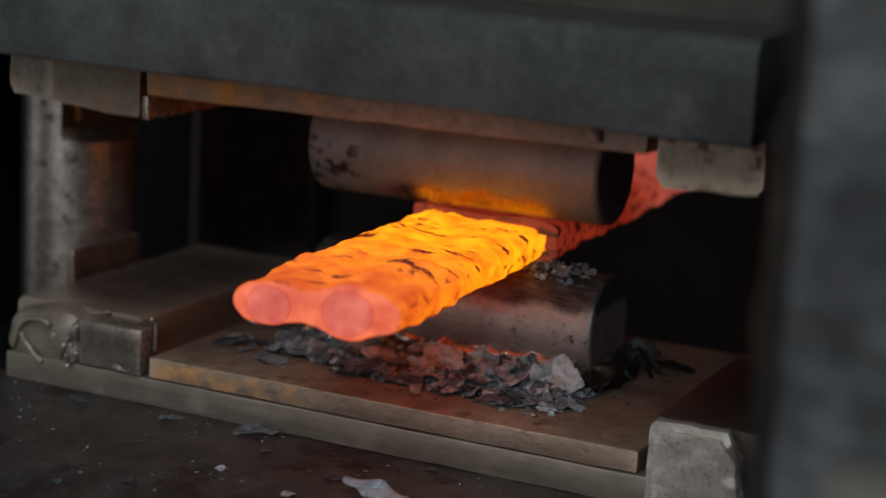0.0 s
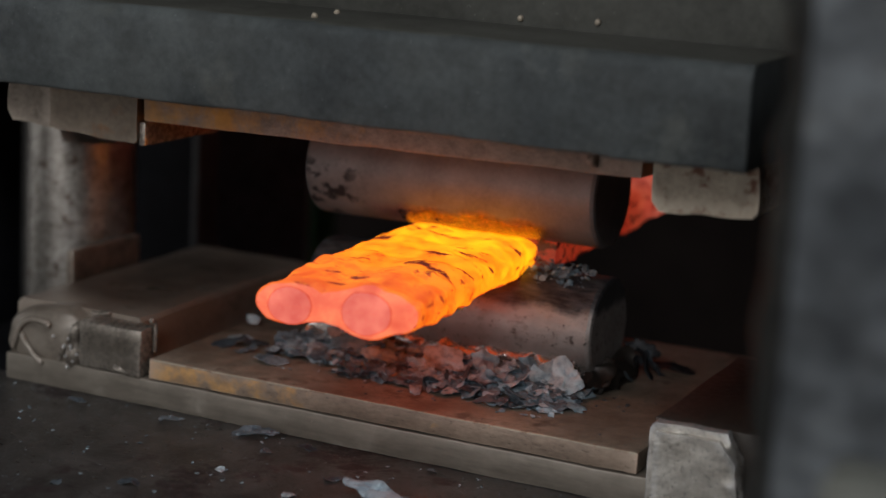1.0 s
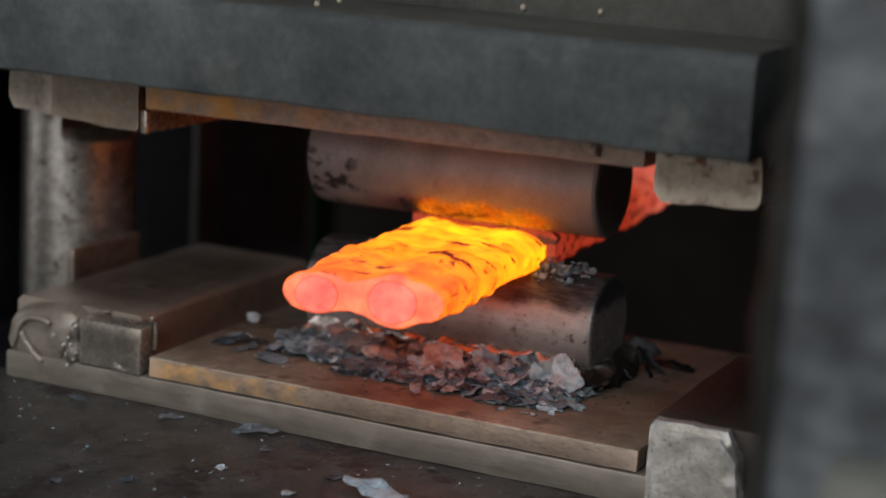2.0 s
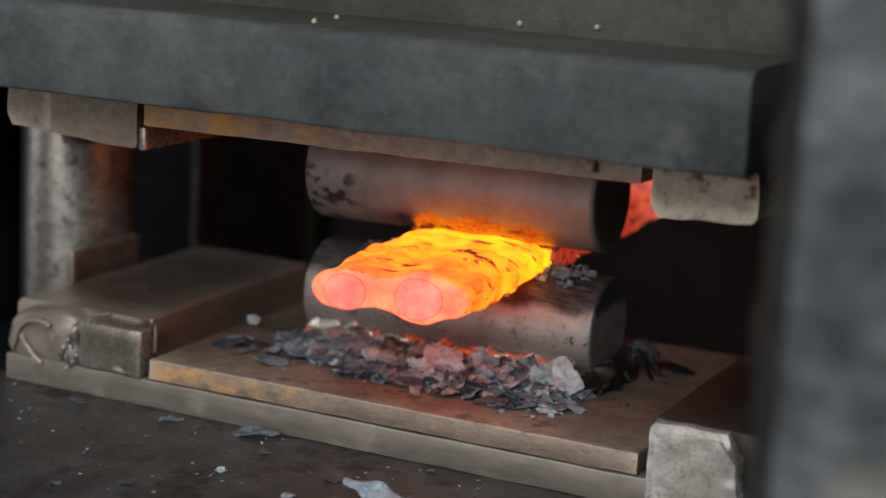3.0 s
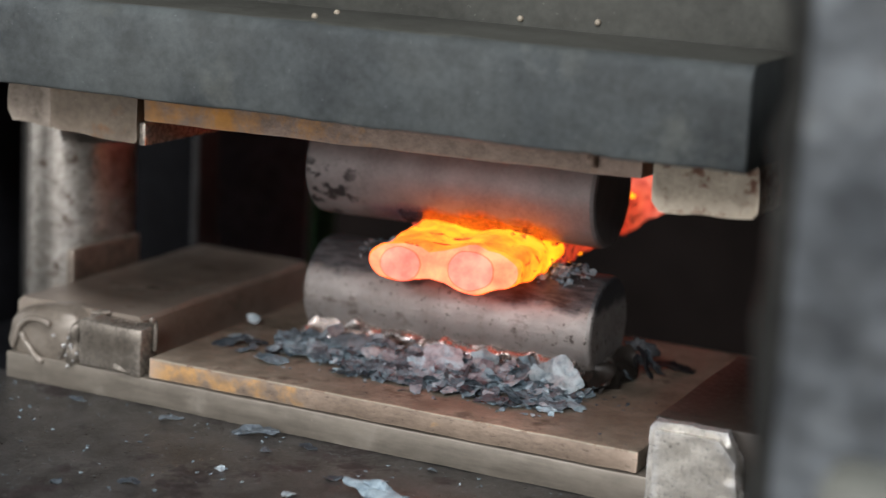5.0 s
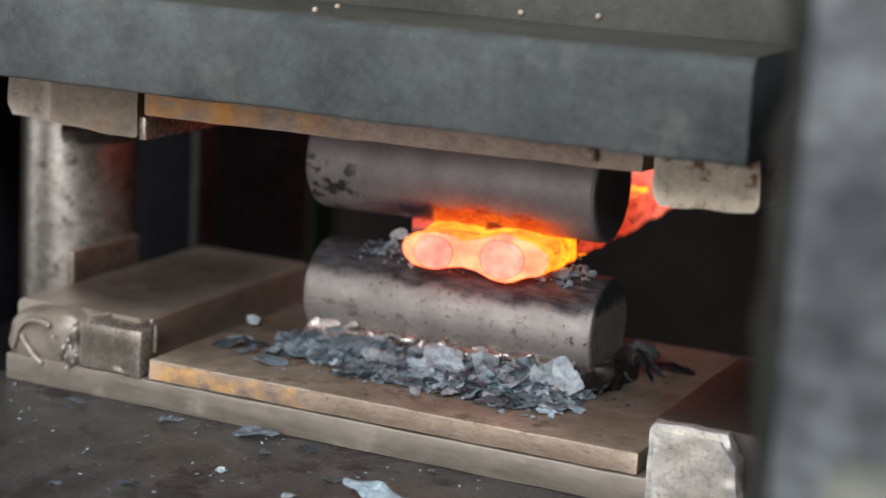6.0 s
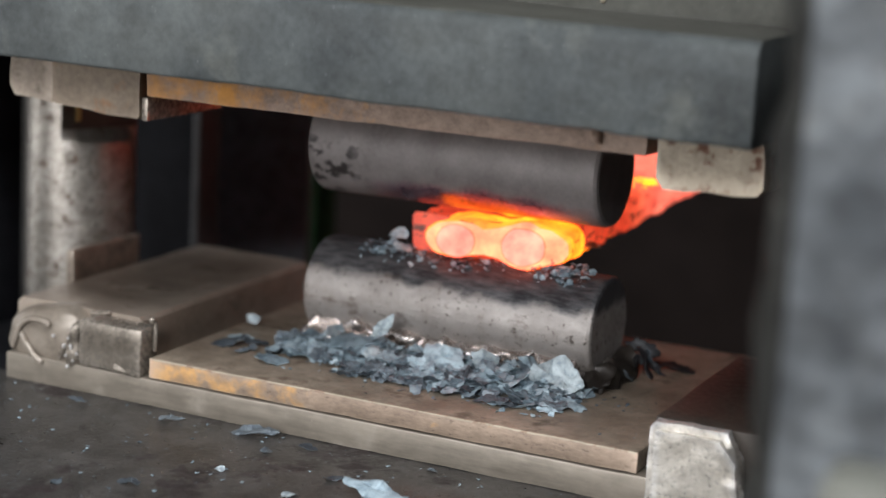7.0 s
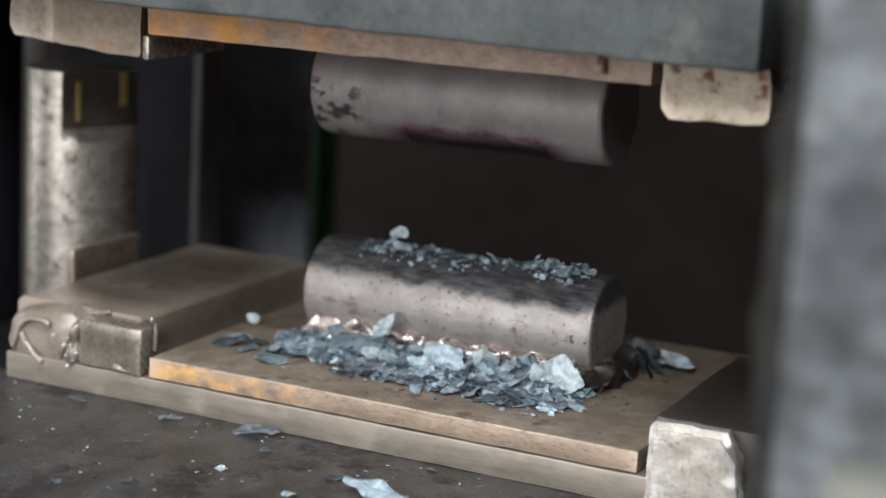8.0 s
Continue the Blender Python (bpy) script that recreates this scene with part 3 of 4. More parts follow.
def uprights():
    """The near upright with an uneven rounded edge, much darker than its front, the far ones behind the dies."""
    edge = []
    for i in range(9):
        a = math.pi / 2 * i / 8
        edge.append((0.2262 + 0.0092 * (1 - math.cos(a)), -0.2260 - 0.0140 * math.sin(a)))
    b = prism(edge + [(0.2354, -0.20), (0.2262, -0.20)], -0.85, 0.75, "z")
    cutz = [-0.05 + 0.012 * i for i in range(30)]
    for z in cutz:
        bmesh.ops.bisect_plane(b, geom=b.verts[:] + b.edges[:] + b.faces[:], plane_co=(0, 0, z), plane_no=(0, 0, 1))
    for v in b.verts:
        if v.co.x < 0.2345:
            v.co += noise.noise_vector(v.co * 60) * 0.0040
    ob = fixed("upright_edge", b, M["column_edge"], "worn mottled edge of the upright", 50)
    fixed("upright", box(0.2356, 0.50, -0.2395, -0.19, -0.86, 0.75, 0.001), M["column"], "grey-blue painted steel upright")
    fixed("upright_foot", box(0.2534, 0.50, -0.262, -0.2400, -0.86, 0.1005, 0.003), M["foot"], "pale olive-grey bolted foot of the upright")
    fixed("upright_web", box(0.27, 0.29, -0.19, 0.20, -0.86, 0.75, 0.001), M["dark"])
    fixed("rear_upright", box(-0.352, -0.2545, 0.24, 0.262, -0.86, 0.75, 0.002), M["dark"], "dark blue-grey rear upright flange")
    fixed("flange_edge", box(-0.2540, -0.2485, 0.238, 0.262, -0.86, 0.75, 0.0015), M["edge_light"], "pale worn edge of the rear flange")
    fixed("rear_panel", box(-0.38, -0.2425, 0.36, 0.366, -0.86, 0.75, 0.001), M["panel"], "dark blue-black rear guard panel")
    # added near-black slab: hides the west wall so the gap stays dark
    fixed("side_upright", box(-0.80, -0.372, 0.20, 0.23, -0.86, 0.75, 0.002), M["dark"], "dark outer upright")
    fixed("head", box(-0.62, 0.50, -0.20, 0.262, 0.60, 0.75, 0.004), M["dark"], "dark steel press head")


uprights()


def green_pipe():
    """A dark green pipe that runs from floor to ceiling behind the press, with a foot flange."""
    pipe = thing("pipe", "dark green painted upright pipe behind the press", "pipe", (-0.3090, 0.50, -0.9))
    for name, r, z0, z1 in (("tube", 0.0115, 0.008, 3.0), ("flange", 0.030, 0.0, 0.010)):
        b = bmesh.new()
        bmesh.ops.create_cone(b, cap_ends=True, segments=32, radius1=r, radius2=r, depth=z1 - z0, matrix=Matrix.Translation((0, 0, (z0 + z1) / 2)))
        part(name, b, M["green"], pipe, smooth=40)


green_pipe()


# ---- the lower die set ----
DIE_Y, DIE_R = 0.0935, 0.0248


def lower_die():
    die = thing("lower_die", "round steel lower die on a browned plate, strewn with scale", "press die", (0, 0.09, 0.0002))

    def put(name, bm, mat, label="", smooth=35, at=(0, 0, 0)):
        ob = part(name, bm, mat, die, label, smooth)
        ob.location = Vector(at) - Vector((0, 0.09, 0.0002))
        return ob

    b = cut(box(-0.1200, 0.1195, 0.0002, 0.18, 0.0007, PT, 0.0009), 0.012)
    for v in b.verts:
        v.co += noise.noise_vector(v.co * 60) * 0.0004
    for f in b.faces:
        f.material_index = 1 if f.calc_center_median().y < 0.003 and f.calc_center_median().z < PT - 0.0006 else 0
    b.normal_update()
    # front top bevel in paler steel, a painted line of caught light
    for f in b.faces:
        if f.normal.y < -0.25 and f.normal.z > 0.25:
            f.material_index = 2
    put("die_plate", b, [M["plate_top"], M["plate_edge"], M["keeper"]], "heat-browned plate with a rusty orange edge")
    put("die_bar", round_bar(-0.0745, 0.0745, DIE_R, 0.0022, 0.0006, wobble=0.0003), M["lower_die"], "polished round bar, its top dark with scale", 22, (-0.0045, DIE_Y, PT + DIE_R - 0.0002))
    put("weld_bead", weld_bead((-0.078, 0.0705, PT + 0.003), (0.066, 0.0705, PT + 0.003), 0.0062, 12), M["weld"], "shiny pinkish weld bead", 60)
    put("weld_bead", weld_bead((-0.076, 0.0735, PT + 0.0095), (0.064, 0.0735, PT + 0.009), 0.0045, 13), M["weld"], "shiny pinkish weld bead", 60)
    b = weld_bead((0.0705, 0.070, PT + 0.003), (0.0725, 0.112, PT + 0.004), 0.0070, 14)
    put("weld_bead", b, M["weld_dark"], "dark weld bead", 60)


lower_die()


# ---- the moving ram with its upper die ----
def ram_parts():
    ram = thing("press_ram", "dark painted steel ram with a round upper die", "press ram")
    lip = [(-0.040 + 0.0065 * (1 - math.cos(math.pi / 2 * k / 8)), 0.1800 + 0.0065 * math.sin(math.pi / 2 * k / 8)) for k in range(9)]
    b = prism([(0.19, 0.1418), (-0.0375, 0.1418), (-0.0392, 0.1424), (-0.040, 0.1440)] + lip + [(0.19, 0.1865)], -0.42, 0.1670)
    ends = [e for e in b.edges if min(v.co.x for v in e.verts) > 0.166]
    bmesh.ops.bevel(b, geom=ends, offset=0.0014, segments=2, profile=0.6, affect="EDGES", clamp_overlap=True)
    for x in [-0.40 + 0.012 * k for k in range(47)]:
        bmesh.ops.bisect_plane(b, geom=b.verts[:] + b.edges[:] + b.faces[:], plane_co=(x, 0, 0), plane_no=(1, 0, 0))
    for v in b.verts:
        if v.co.y < -0.03:
            v.co += noise.noise_vector(v.co * 25) * 0.0005
            if v.co.z < 0.15:
                v.co.z += 0.0009 * noise.noise(Vector((v.co.x * 90, 0, 7)))
    for f in b.faces:
        f.material_index = 1 if f.calc_center_median().z > 0.1858 else 0
    for v in b.verts:
        v.co.z += 0.0095 * (0.167 - v.co.x) + (0.0022 if v.co.z < 0.16 else -0.0022)
    part("ram_beam", b, [M["beam"], M["web"]], ram, "blue-grey painted ram beam", 35)
    part("ram_web", box(-0.42, 0.205, 0.028, 0.15, 0.1780, 0.66, 0.002), M["web"], ram, "olive-grey ram web", 35)
    for x, y, z in ((-0.0244, -0.0235, 0.1868), (-0.0290, 0.0039, 0.1866), (0.0459, 0.0272, 0.1885), (0.0806, 0.0272, 0.1895)):
        bb = bmesh.new()
        bmesh.ops.create_uvsphere(bb, u_segments=12, v_segments=8, radius=0.0014, matrix=Matrix.Translation((x, y, z)))
        part("steel_drop", bb, M["keeper"], ram, "small pale weld spatter drop", 60)
    b = cut(box(-0.1245, 0.1137, 0.0, 0.18, 0.1310, 0.1458, 0.0010), 0.012)
    for v in b.verts:
        v.co += noise.noise_vector(v.co * 60) * 0.0005
    part("die_plate", b, M["upper_edge"], ram, "rust-orange upper die plate", 35)
    b = weld_bead((0.0895, -0.0010, 0.1375), (0.0965, -0.001, 0.1375), 0.0036, 22)
    part("weld_lump", b, M["upper_edge"], ram, "rusty weld lump", 60)
    d = part("die_bar", round_bar(-0.0740, 0.0740, DIE_R, 0.0022, 0.0005, wobble=0.0003), M["upper_die"], ram, "heat-greyed round upper die bar", 22)
    d.location = (-0.0055, DIE_Y, 0.1310 - DIE_R + 0.0004)
    b = weld_bead((-0.075, 0.075, 0.1295), (0.064, 0.075, 0.1295), 0.0042, 23)
    part("weld_bead", b, M["upper_die"], ram, "brown-grey weld bead", 60)
    # keepers
    b = cut(prism([(-0.2000, 0.1475), (-0.2010, 0.1290), (-0.1980, 0.1240), (-0.1765, 0.1228), (-0.1758, 0.1475)], 0.0005, 0.067, "y"), 0.006)
    roughen(b, 0.0012, 80, 31)
    part("keeper_end", b, M["rail"], ram, "dark brown welded end of the keeper", 45)
    b = cut(prism([(-0.1752, 0.1475), (-0.1757, 0.1232), (-0.1700, 0.1222), (-0.1290, 0.1200), (-0.1275, 0.1215), (-0.1275, 0.1475)], -0.001, 0.067, "y"), 0.006)
    roughen(b, 0.0010, 80, 32)
    part("keeper", b, M["brown"], ram, "brown bare steel keeper block", 45)
    b = box(-0.1273, -0.1240, 0.0008, 0.064, 0.1195, 0.1300, 0.0008)
    part("keeper_strip", cut(b, 0.006), M["worn"], ram, "dark shiny packing strip", 40)
    b = cut(prism([(0.1180, 0.1475), (0.1185, 0.1235), (0.1215, 0.1190), (0.1600, 0.1205), (0.1620, 0.1235), (0.1605, 0.1475)], 0.000, 0.067, "y"), 0.008)
    roughen(b, 0.0010, 90, 33)
    part("keeper", b, M["keeper"], ram, "rust-stained pale keeper block", 40)
    return ram


ram = ram_parts()

# ---- the hot billet ----
SLICES, SLICE, HALF_W, HALF_H, LENGTH = 9, 0.021, 0.0336, 0.0099, 0.36


def skin(a, y, w, h, power=3.0):
    """A point of the billet's bumpy outline at the angle a, at the length y."""
    c, s = math.cos(a), math.sin(a)
    x = w * math.copysign(abs(c) ** (2 / power), c)
    z = h * math.copysign(abs(s) ** (2 / power), s)
    k = max(0.0, 1 - y / 0.10)
    z *= 1.02 + (0.04 if z > 0 else 0.09) * x / w
    if z > 0:
        z += 0.0024 * max(0.0, -x / w) * min(1.0, max(0.0, (y - 0.006) / 0.03))
    z *= 1 - (0.10 + 0.16 * k) * math.exp(-((x + 0.004) / 0.0085) ** 2)
    z *= 1 + 0.10 * k * math.exp(-((x - 0.014) / 0.009) ** 2)
    p = Vector((x, y, z))
    bump = noise.noise_vector(p * 60) * 0.0016 + noise.noise_vector(p * 150) * 0.0013
    if y < 0.003:
        bump.y = 0.0
    p += bump
    p.z += 0.0005 * math.sin(y * 330 + x * 40) * (1 if z > 0 else 0.6)
    p.x += 0.0006 * math.sin(y * 300 + 1.0)
    # the end is cut a little askew
    if y < 0.06:
        p.y += x * 0.17 * (1 - y / 0.06)
    return p


def half_slice(i, sign):
    bm = bmesh.new()
    y0, y1 = i * SLICE, (i + 1) * SLICE + 0.0012
    ys = [y0 + (y1 - y0) * (j / 9) ** (1.7 if i == 0 else 1.0) for j in range(10)]
    n = 34
    rows = []
    for y in ys:
        dome = 1 - 0.07 * max(0.0, 1 - y / 0.002) ** 2 if i == 0 else 1
        rows.append([bm.verts.new(skin(sign * math.pi * k / n, y, HALF_W * (0.5 + 0.5 * dome) * (1 - 0.03 * min(1.0, max(0.0, (y - 0.08) / 0.04))), HALF_H * dome)) for k in range(n + 1)])
    for r0, r1 in zip(rows, rows[1:]):
        for k in range(n):
            bm.faces.new((r0[k], r0[k + 1], r1[k + 1], r1[k]))
        bm.faces.new((r0[0], r1[0], r1[n], r0[n]))
    front = bm.faces.new(rows[0])
    bm.faces.new(rows[-1])
    bm.normal_update()
    for f in bm.faces:
        if sign < 0 and len(f.verts) == 4 and abs(f.normal.z) > 0.8 and f.calc_center_median().z < -0.004:
            f.material_index = 2
    front.material_index = 1 if i == 0 else 0
    return bm


def rod_end(x, r, sign):
    """Half of a round rod end, a little proud of the billet's face."""
    bm = bmesh.new()
    lift = 0.0 if sign > 0 else 0.0002
    rows = []
    for rad, y in ((0.0, -0.0014), (r * 0.75, -0.0013), (r * 0.95, -0.0010), (r, -0.0007), (r * 1.055, -0.0006), (r * 1.06, 0.003)):
        row = []
        for k in range(17):
            a = sign * math.pi * k / 16
            wob = 1 + 0.06 * noise.noise(Vector((math.cos(a) * 1.5 + x * 90, math.sin(a) * 1.5, 0)))
            dx = rad * wob * math.cos(a)
            row.append(bm.verts.new((x + dx, y + 0.0001 - lift + (x + dx) * 0.17, rad * wob * 0.86 * math.sin(a) - 0.0006)))
        rows.append(row)
    for i, (r0, r1) in enumerate(zip(rows, rows[1:])):
        for k in range(16):
            bm.faces.new((r0[k], r0[k + 1], r1[k + 1], r1[k])).material_index = 1 if i >= 3 else 0
    bmesh.ops.remove_doubles(bm, verts=bm.verts[:], dist=1e-6)
    return bm


def billet_parts():
    billet = thing("billet", "glowing orange steel billet with two round rod ends, dark scale flecks", "hot billet")
    moving = []
    for i in range(SLICES):
        for sign in (1, -1):
            seg = part("billet_segment", half_slice(i, sign), [M["hot"], M["hot_end"], M["hot_under"]], billet, smooth=70)
            moving.append((seg, i, sign))
            if i == 0:
                part("rod_end", rod_end(-0.0190, 0.0088, sign), [M["hot_rod"], M["rod_ring"]], seg, "paler pink round rod end", 60)
                part("rod_end", rod_end(0.0125, 0.0100, sign), [M["hot_rod"], M["rod_ring"]], seg, "paler pink round rod end", 60)
    bm = bmesh.new()
    ys = [LENGTH * j / 44 for j in range(45)]
    n, rows = 40, []
    for y in ys:
        rows.append([bm.verts.new(skin(2 * math.pi * k / n, y + 0.2, 0.0364, 0.0094, 6.0) - Vector((0, 0.2, 0))) for k in range(n)])
    for r0, r1 in zip(rows, rows[1:]):
        for k in range(n):
            bm.faces.new((r0[k], r0[(k + 1) % n], r1[(k + 1) % n], r1[k]))
    bm.faces.new(rows[0])
    bm.faces.new(rows[-1])
    bm.normal_update()
    for f in bm.faces:
        if abs(f.normal.z) > 0.7 and f.calc_center_median().z < 0:
            f.material_index = 1
    bar = part("drawn_bar", bm, [M["cool_bar"], M["dull_bar"]], billet, "flattened dull red bar with dark scale", 60)
    return billet, moving, bar


billet, segments, drawn_bar = billet_parts()


# ---- forge scale ----
def flake(size, seed, curl=1.0, bm=None, m=None, thick=0.05, slim=None):
    """One thin crumpled flake of scale with a ragged outline."""
    rnd = random.Random(seed)
    bm = bm or bmesh.new()
    m = m or Matrix()
    curl = min(curl, 0.5) if size > 0.03 else curl
    n = 31 if size > 0.009 else (19 if size > 0.004 else 11)
    slim = slim or rnd.uniform(0.4, 0.95)
    off = Vector((rnd.uniform(0, 50), rnd.uniform(0, 50), 0))
    # a broken plate: a few uneven corners joined by straight, finely jagged sides
    c = rnd.randint(5, 8)
    turn = rnd.uniform(0, 6.28)
    corners = []
    for k in range(c):
        a = turn + 2 * math.pi * (k + rnd.uniform(-0.33, 0.33)) / c
        corners.append(Vector((math.cos(a), math.sin(a))) * rnd.uniform(0.62, 1.12))
    jag = 0.02 if size > 0.027 else (0.085 if size > 0.004 else 0.14)
    radii = []
    for k in range(n):
        a = 2 * math.pi * k / n
        way, far = Vector((math.cos(a), math.sin(a))), 0.35
        for p, q in zip(corners, corners[1:] + corners[:1]):
            side = q - p
            det = way.x * side.y - way.y * side.x
            if abs(det) > 1e-9:
                u, w = (p.x * side.y - p.y * side.x) / det, (p.x * way.y - p.y * way.x) / det
                if u > 0 and 0 <= w <= 1:
                    far = u
        radii.append(size * 0.5 * (far + rnd.uniform(-jag, jag)))
    cx, cy = curl * rnd.uniform(-3, 3) / size * 0.35, curl * rnd.uniform(-1.5, 3) / size * 0.35

    def at(u, k, side):
        a = 2 * math.pi * k / n
        x, y = u * radii[k] * math.cos(a), u * radii[k] * math.sin(a) * slim
        z = cx * x * x * 0.5 + cy * y * y * 0.5
        z += size * (0.11 * noise.noise(off + Vector((x, y, 0)) / size * 2.5) + 0.06 * noise.noise(off + Vector((x, y, 3)) / size * 7))
        return m @ Vector((x, y, z + side * size * thick))

    tops = []
    for side in (1, -1):
        mid = bm.verts.new(at(0, 0, side))
        rings = [[bm.verts.new(at(u, k, side * w)) for k in range(n)] for u, w in ((0.38, 1), (0.72, 1), (1.0, 0.5))]
        tops.append(rings[-1])
        for k in range(n):
            j = (k + 1) % n
            bm.faces.new((mid, rings[0][k], rings[0][j]) if side > 0 else (mid, rings[0][j], rings[0][k]))
            for a, b in zip(rings, rings[1:]):
                bm.faces.new((a[k], b[k], b[j], a[j]) if side > 0 else (a[j], b[j], b[k], a[k]))
    for k in range(n):
        j = (k + 1) % n
        bm.faces.new((tops[0][k], tops[1][k], tops[1][j], tops[0][j]))
    return bm


def flake_thing(x, y, z, size, seed, mat="flake", tilt=(0, 0, 0), curl=1.0, slim=None, label="thin curled blue-grey flake of forge scale", thick=0.016):
    ob = part("scale_flake", flake(size, seed, curl, slim=slim, thick=thick), M[mat], smooth=40)
    ob.matrix_world = pose(x, y, z, *tilt)
    return tagged(ob, label, "scale flake", "flakes of forge scale")


def heap_height(x, y):
    """Height of the heap of scale against the die's front, above the plate."""
    k = max(0.0, min(1.0, (y - 0.026) / 0.040))
    side = max(0.0, min(1.0, (x + 0.088) / 0.03)) * max(0.0, min(1.0, (0.066 - x) / 0.012))
    return 0.0095 * k * side * (0.75 + 0.5 * noise.noise(Vector((x * 40, y * 30, 1))))


def scale_heap():
    rnd = random.Random(7)
    bms = {"flake": bmesh.new(), "flake_dark": bmesh.new()}
    for i in range(1900):
        x = rnd.uniform(-0.082, 0.072)
        y = 0.017 + 0.050 * rnd.random() ** 0.75
        rim = 0.029 + 0.012 * noise.noise(Vector((x * 35, 4, 0))) + (0.014 if x < -0.04 else 0.0)
        size = rnd.choice((0.0013, 0.002, 0.003, 0.005, 0.008, 0.012, 0.016))
        if y < rim and (rnd.random() < 0.82 or size > 0.007):
            continue
        z = PT + heap_height(x, y) * rnd.uniform(0.25, 1.0) + size * 0.10
        m = pose(x, y, z, rnd.gauss(16, 15), rnd.gauss(0, 13), rnd.gauss(0, 60))
        key = "flake_dark" if rnd.random() < (0.60 if y < 0.036 else 0.20) else "flake"
        flake(size, 1000 + i, 0.8, bms[key], m, 0.012)
    for key, lab in (("flake", "heap of thin blue-grey forge scale against the lower die"), ("flake_dark", "darker scale crumbs in the heap")):
        ob = part("scale_heap", bms[key], M[key])
        tagged(ob, lab, "forge scale", kind="stuff")


scale_heap()


def scale_crumbs():
    """Crumbs pressed on the die's top, on the plate, and on the table."""
    rnd = random.Random(11)
    zc = PT + DIE_R - 0.0002
    b = bmesh.new()
    for i in range(560):
        if i < 210:
            x, y = rnd.gauss(0.046, 0.009), rnd.gauss(0.088, 0.006)
        elif i < 500:
            x, y = rnd.uniform(-0.056, 0.03), rnd.gauss(0.087, 0.005)
        else:
            x, y = rnd.gauss(-0.045, 0.008), rnd.gauss(0.090, 0.005)
        dy = y - DIE_Y
        if abs(dy) > 0.016 or x > 0.064:
            continue
        z = zc + min(DIE_R - 0.0006, math.sqrt(DIE_R ** 2 - dy * dy))
        size = rnd.choice((0.0012, 0.0018, 0.0025, 0.0035, 0.005)) * (1.3 if i < 210 else 0.9)
        lift = abs(rnd.gauss(0, 0.0016)) if i < 210 else abs(rnd.gauss(0, 0.0005))
        flake(size, 3000 + i, 1.0, b, pose(x, y, z + size * 0.12 + lift, rnd.gauss(math.degrees(-dy / DIE_R) * -1, 22), rnd.gauss(0, 22), rnd.uniform(0, 360)), 0.02)
    tagged(part("scale_crumbs", b, M["flake"]), "grey scale crumbs on the top of the lower die", "forge scale", kind="stuff")
    b = bmesh.new()
    for i in range(1000):
        x, y = rnd.uniform(-0.30, 0.16), -0.004 - 0.16 * rnd.random() ** 1.3
        size = rnd.choice((0.0005, 0.0006, 0.0007, 0.0007, 0.0009, 0.0012, 0.0024))
        flake(size, 4000 + i, 0.6, b, pose(x, y, TABLE + size * 0.10, rnd.gauss(0, 8), rnd.gauss(0, 8), rnd.uniform(0, 360)), 0.06)
    tagged(part("scale_crumbs", b, M["flake"], smooth=40), "tiny scale crumbs scattered over the table", "forge scale", kind="stuff")
    b = bmesh.new()
    for i in range(90):
        x, y = rnd.uniform(-0.115, 0.115), rnd.uniform(0.004, 0.06) if i < 40 else rnd.uniform(0.02, 0.12)
        if i >= 60:
            x, y = rnd.gauss(0.086, 0.008), rnd.gauss(0.060, 0.010)
        if y > 0.06 and x < 0.078:
            continue
        size = rnd.choice((0.0008, 0.0012, 0.0025))
        flake(size, 5000 + i, 0.6, b, pose(x, y, PT + size * 0.12, rnd.gauss(0, 8), rnd.gauss(0, 8), rnd.uniform(0, 360)), 0.06)
    tagged(part("scale_crumbs", b, M["flake_dark"], smooth=40), "dark scale crumbs scattered over the die plate", "forge scale", kind="stuff")


scale_crumbs()


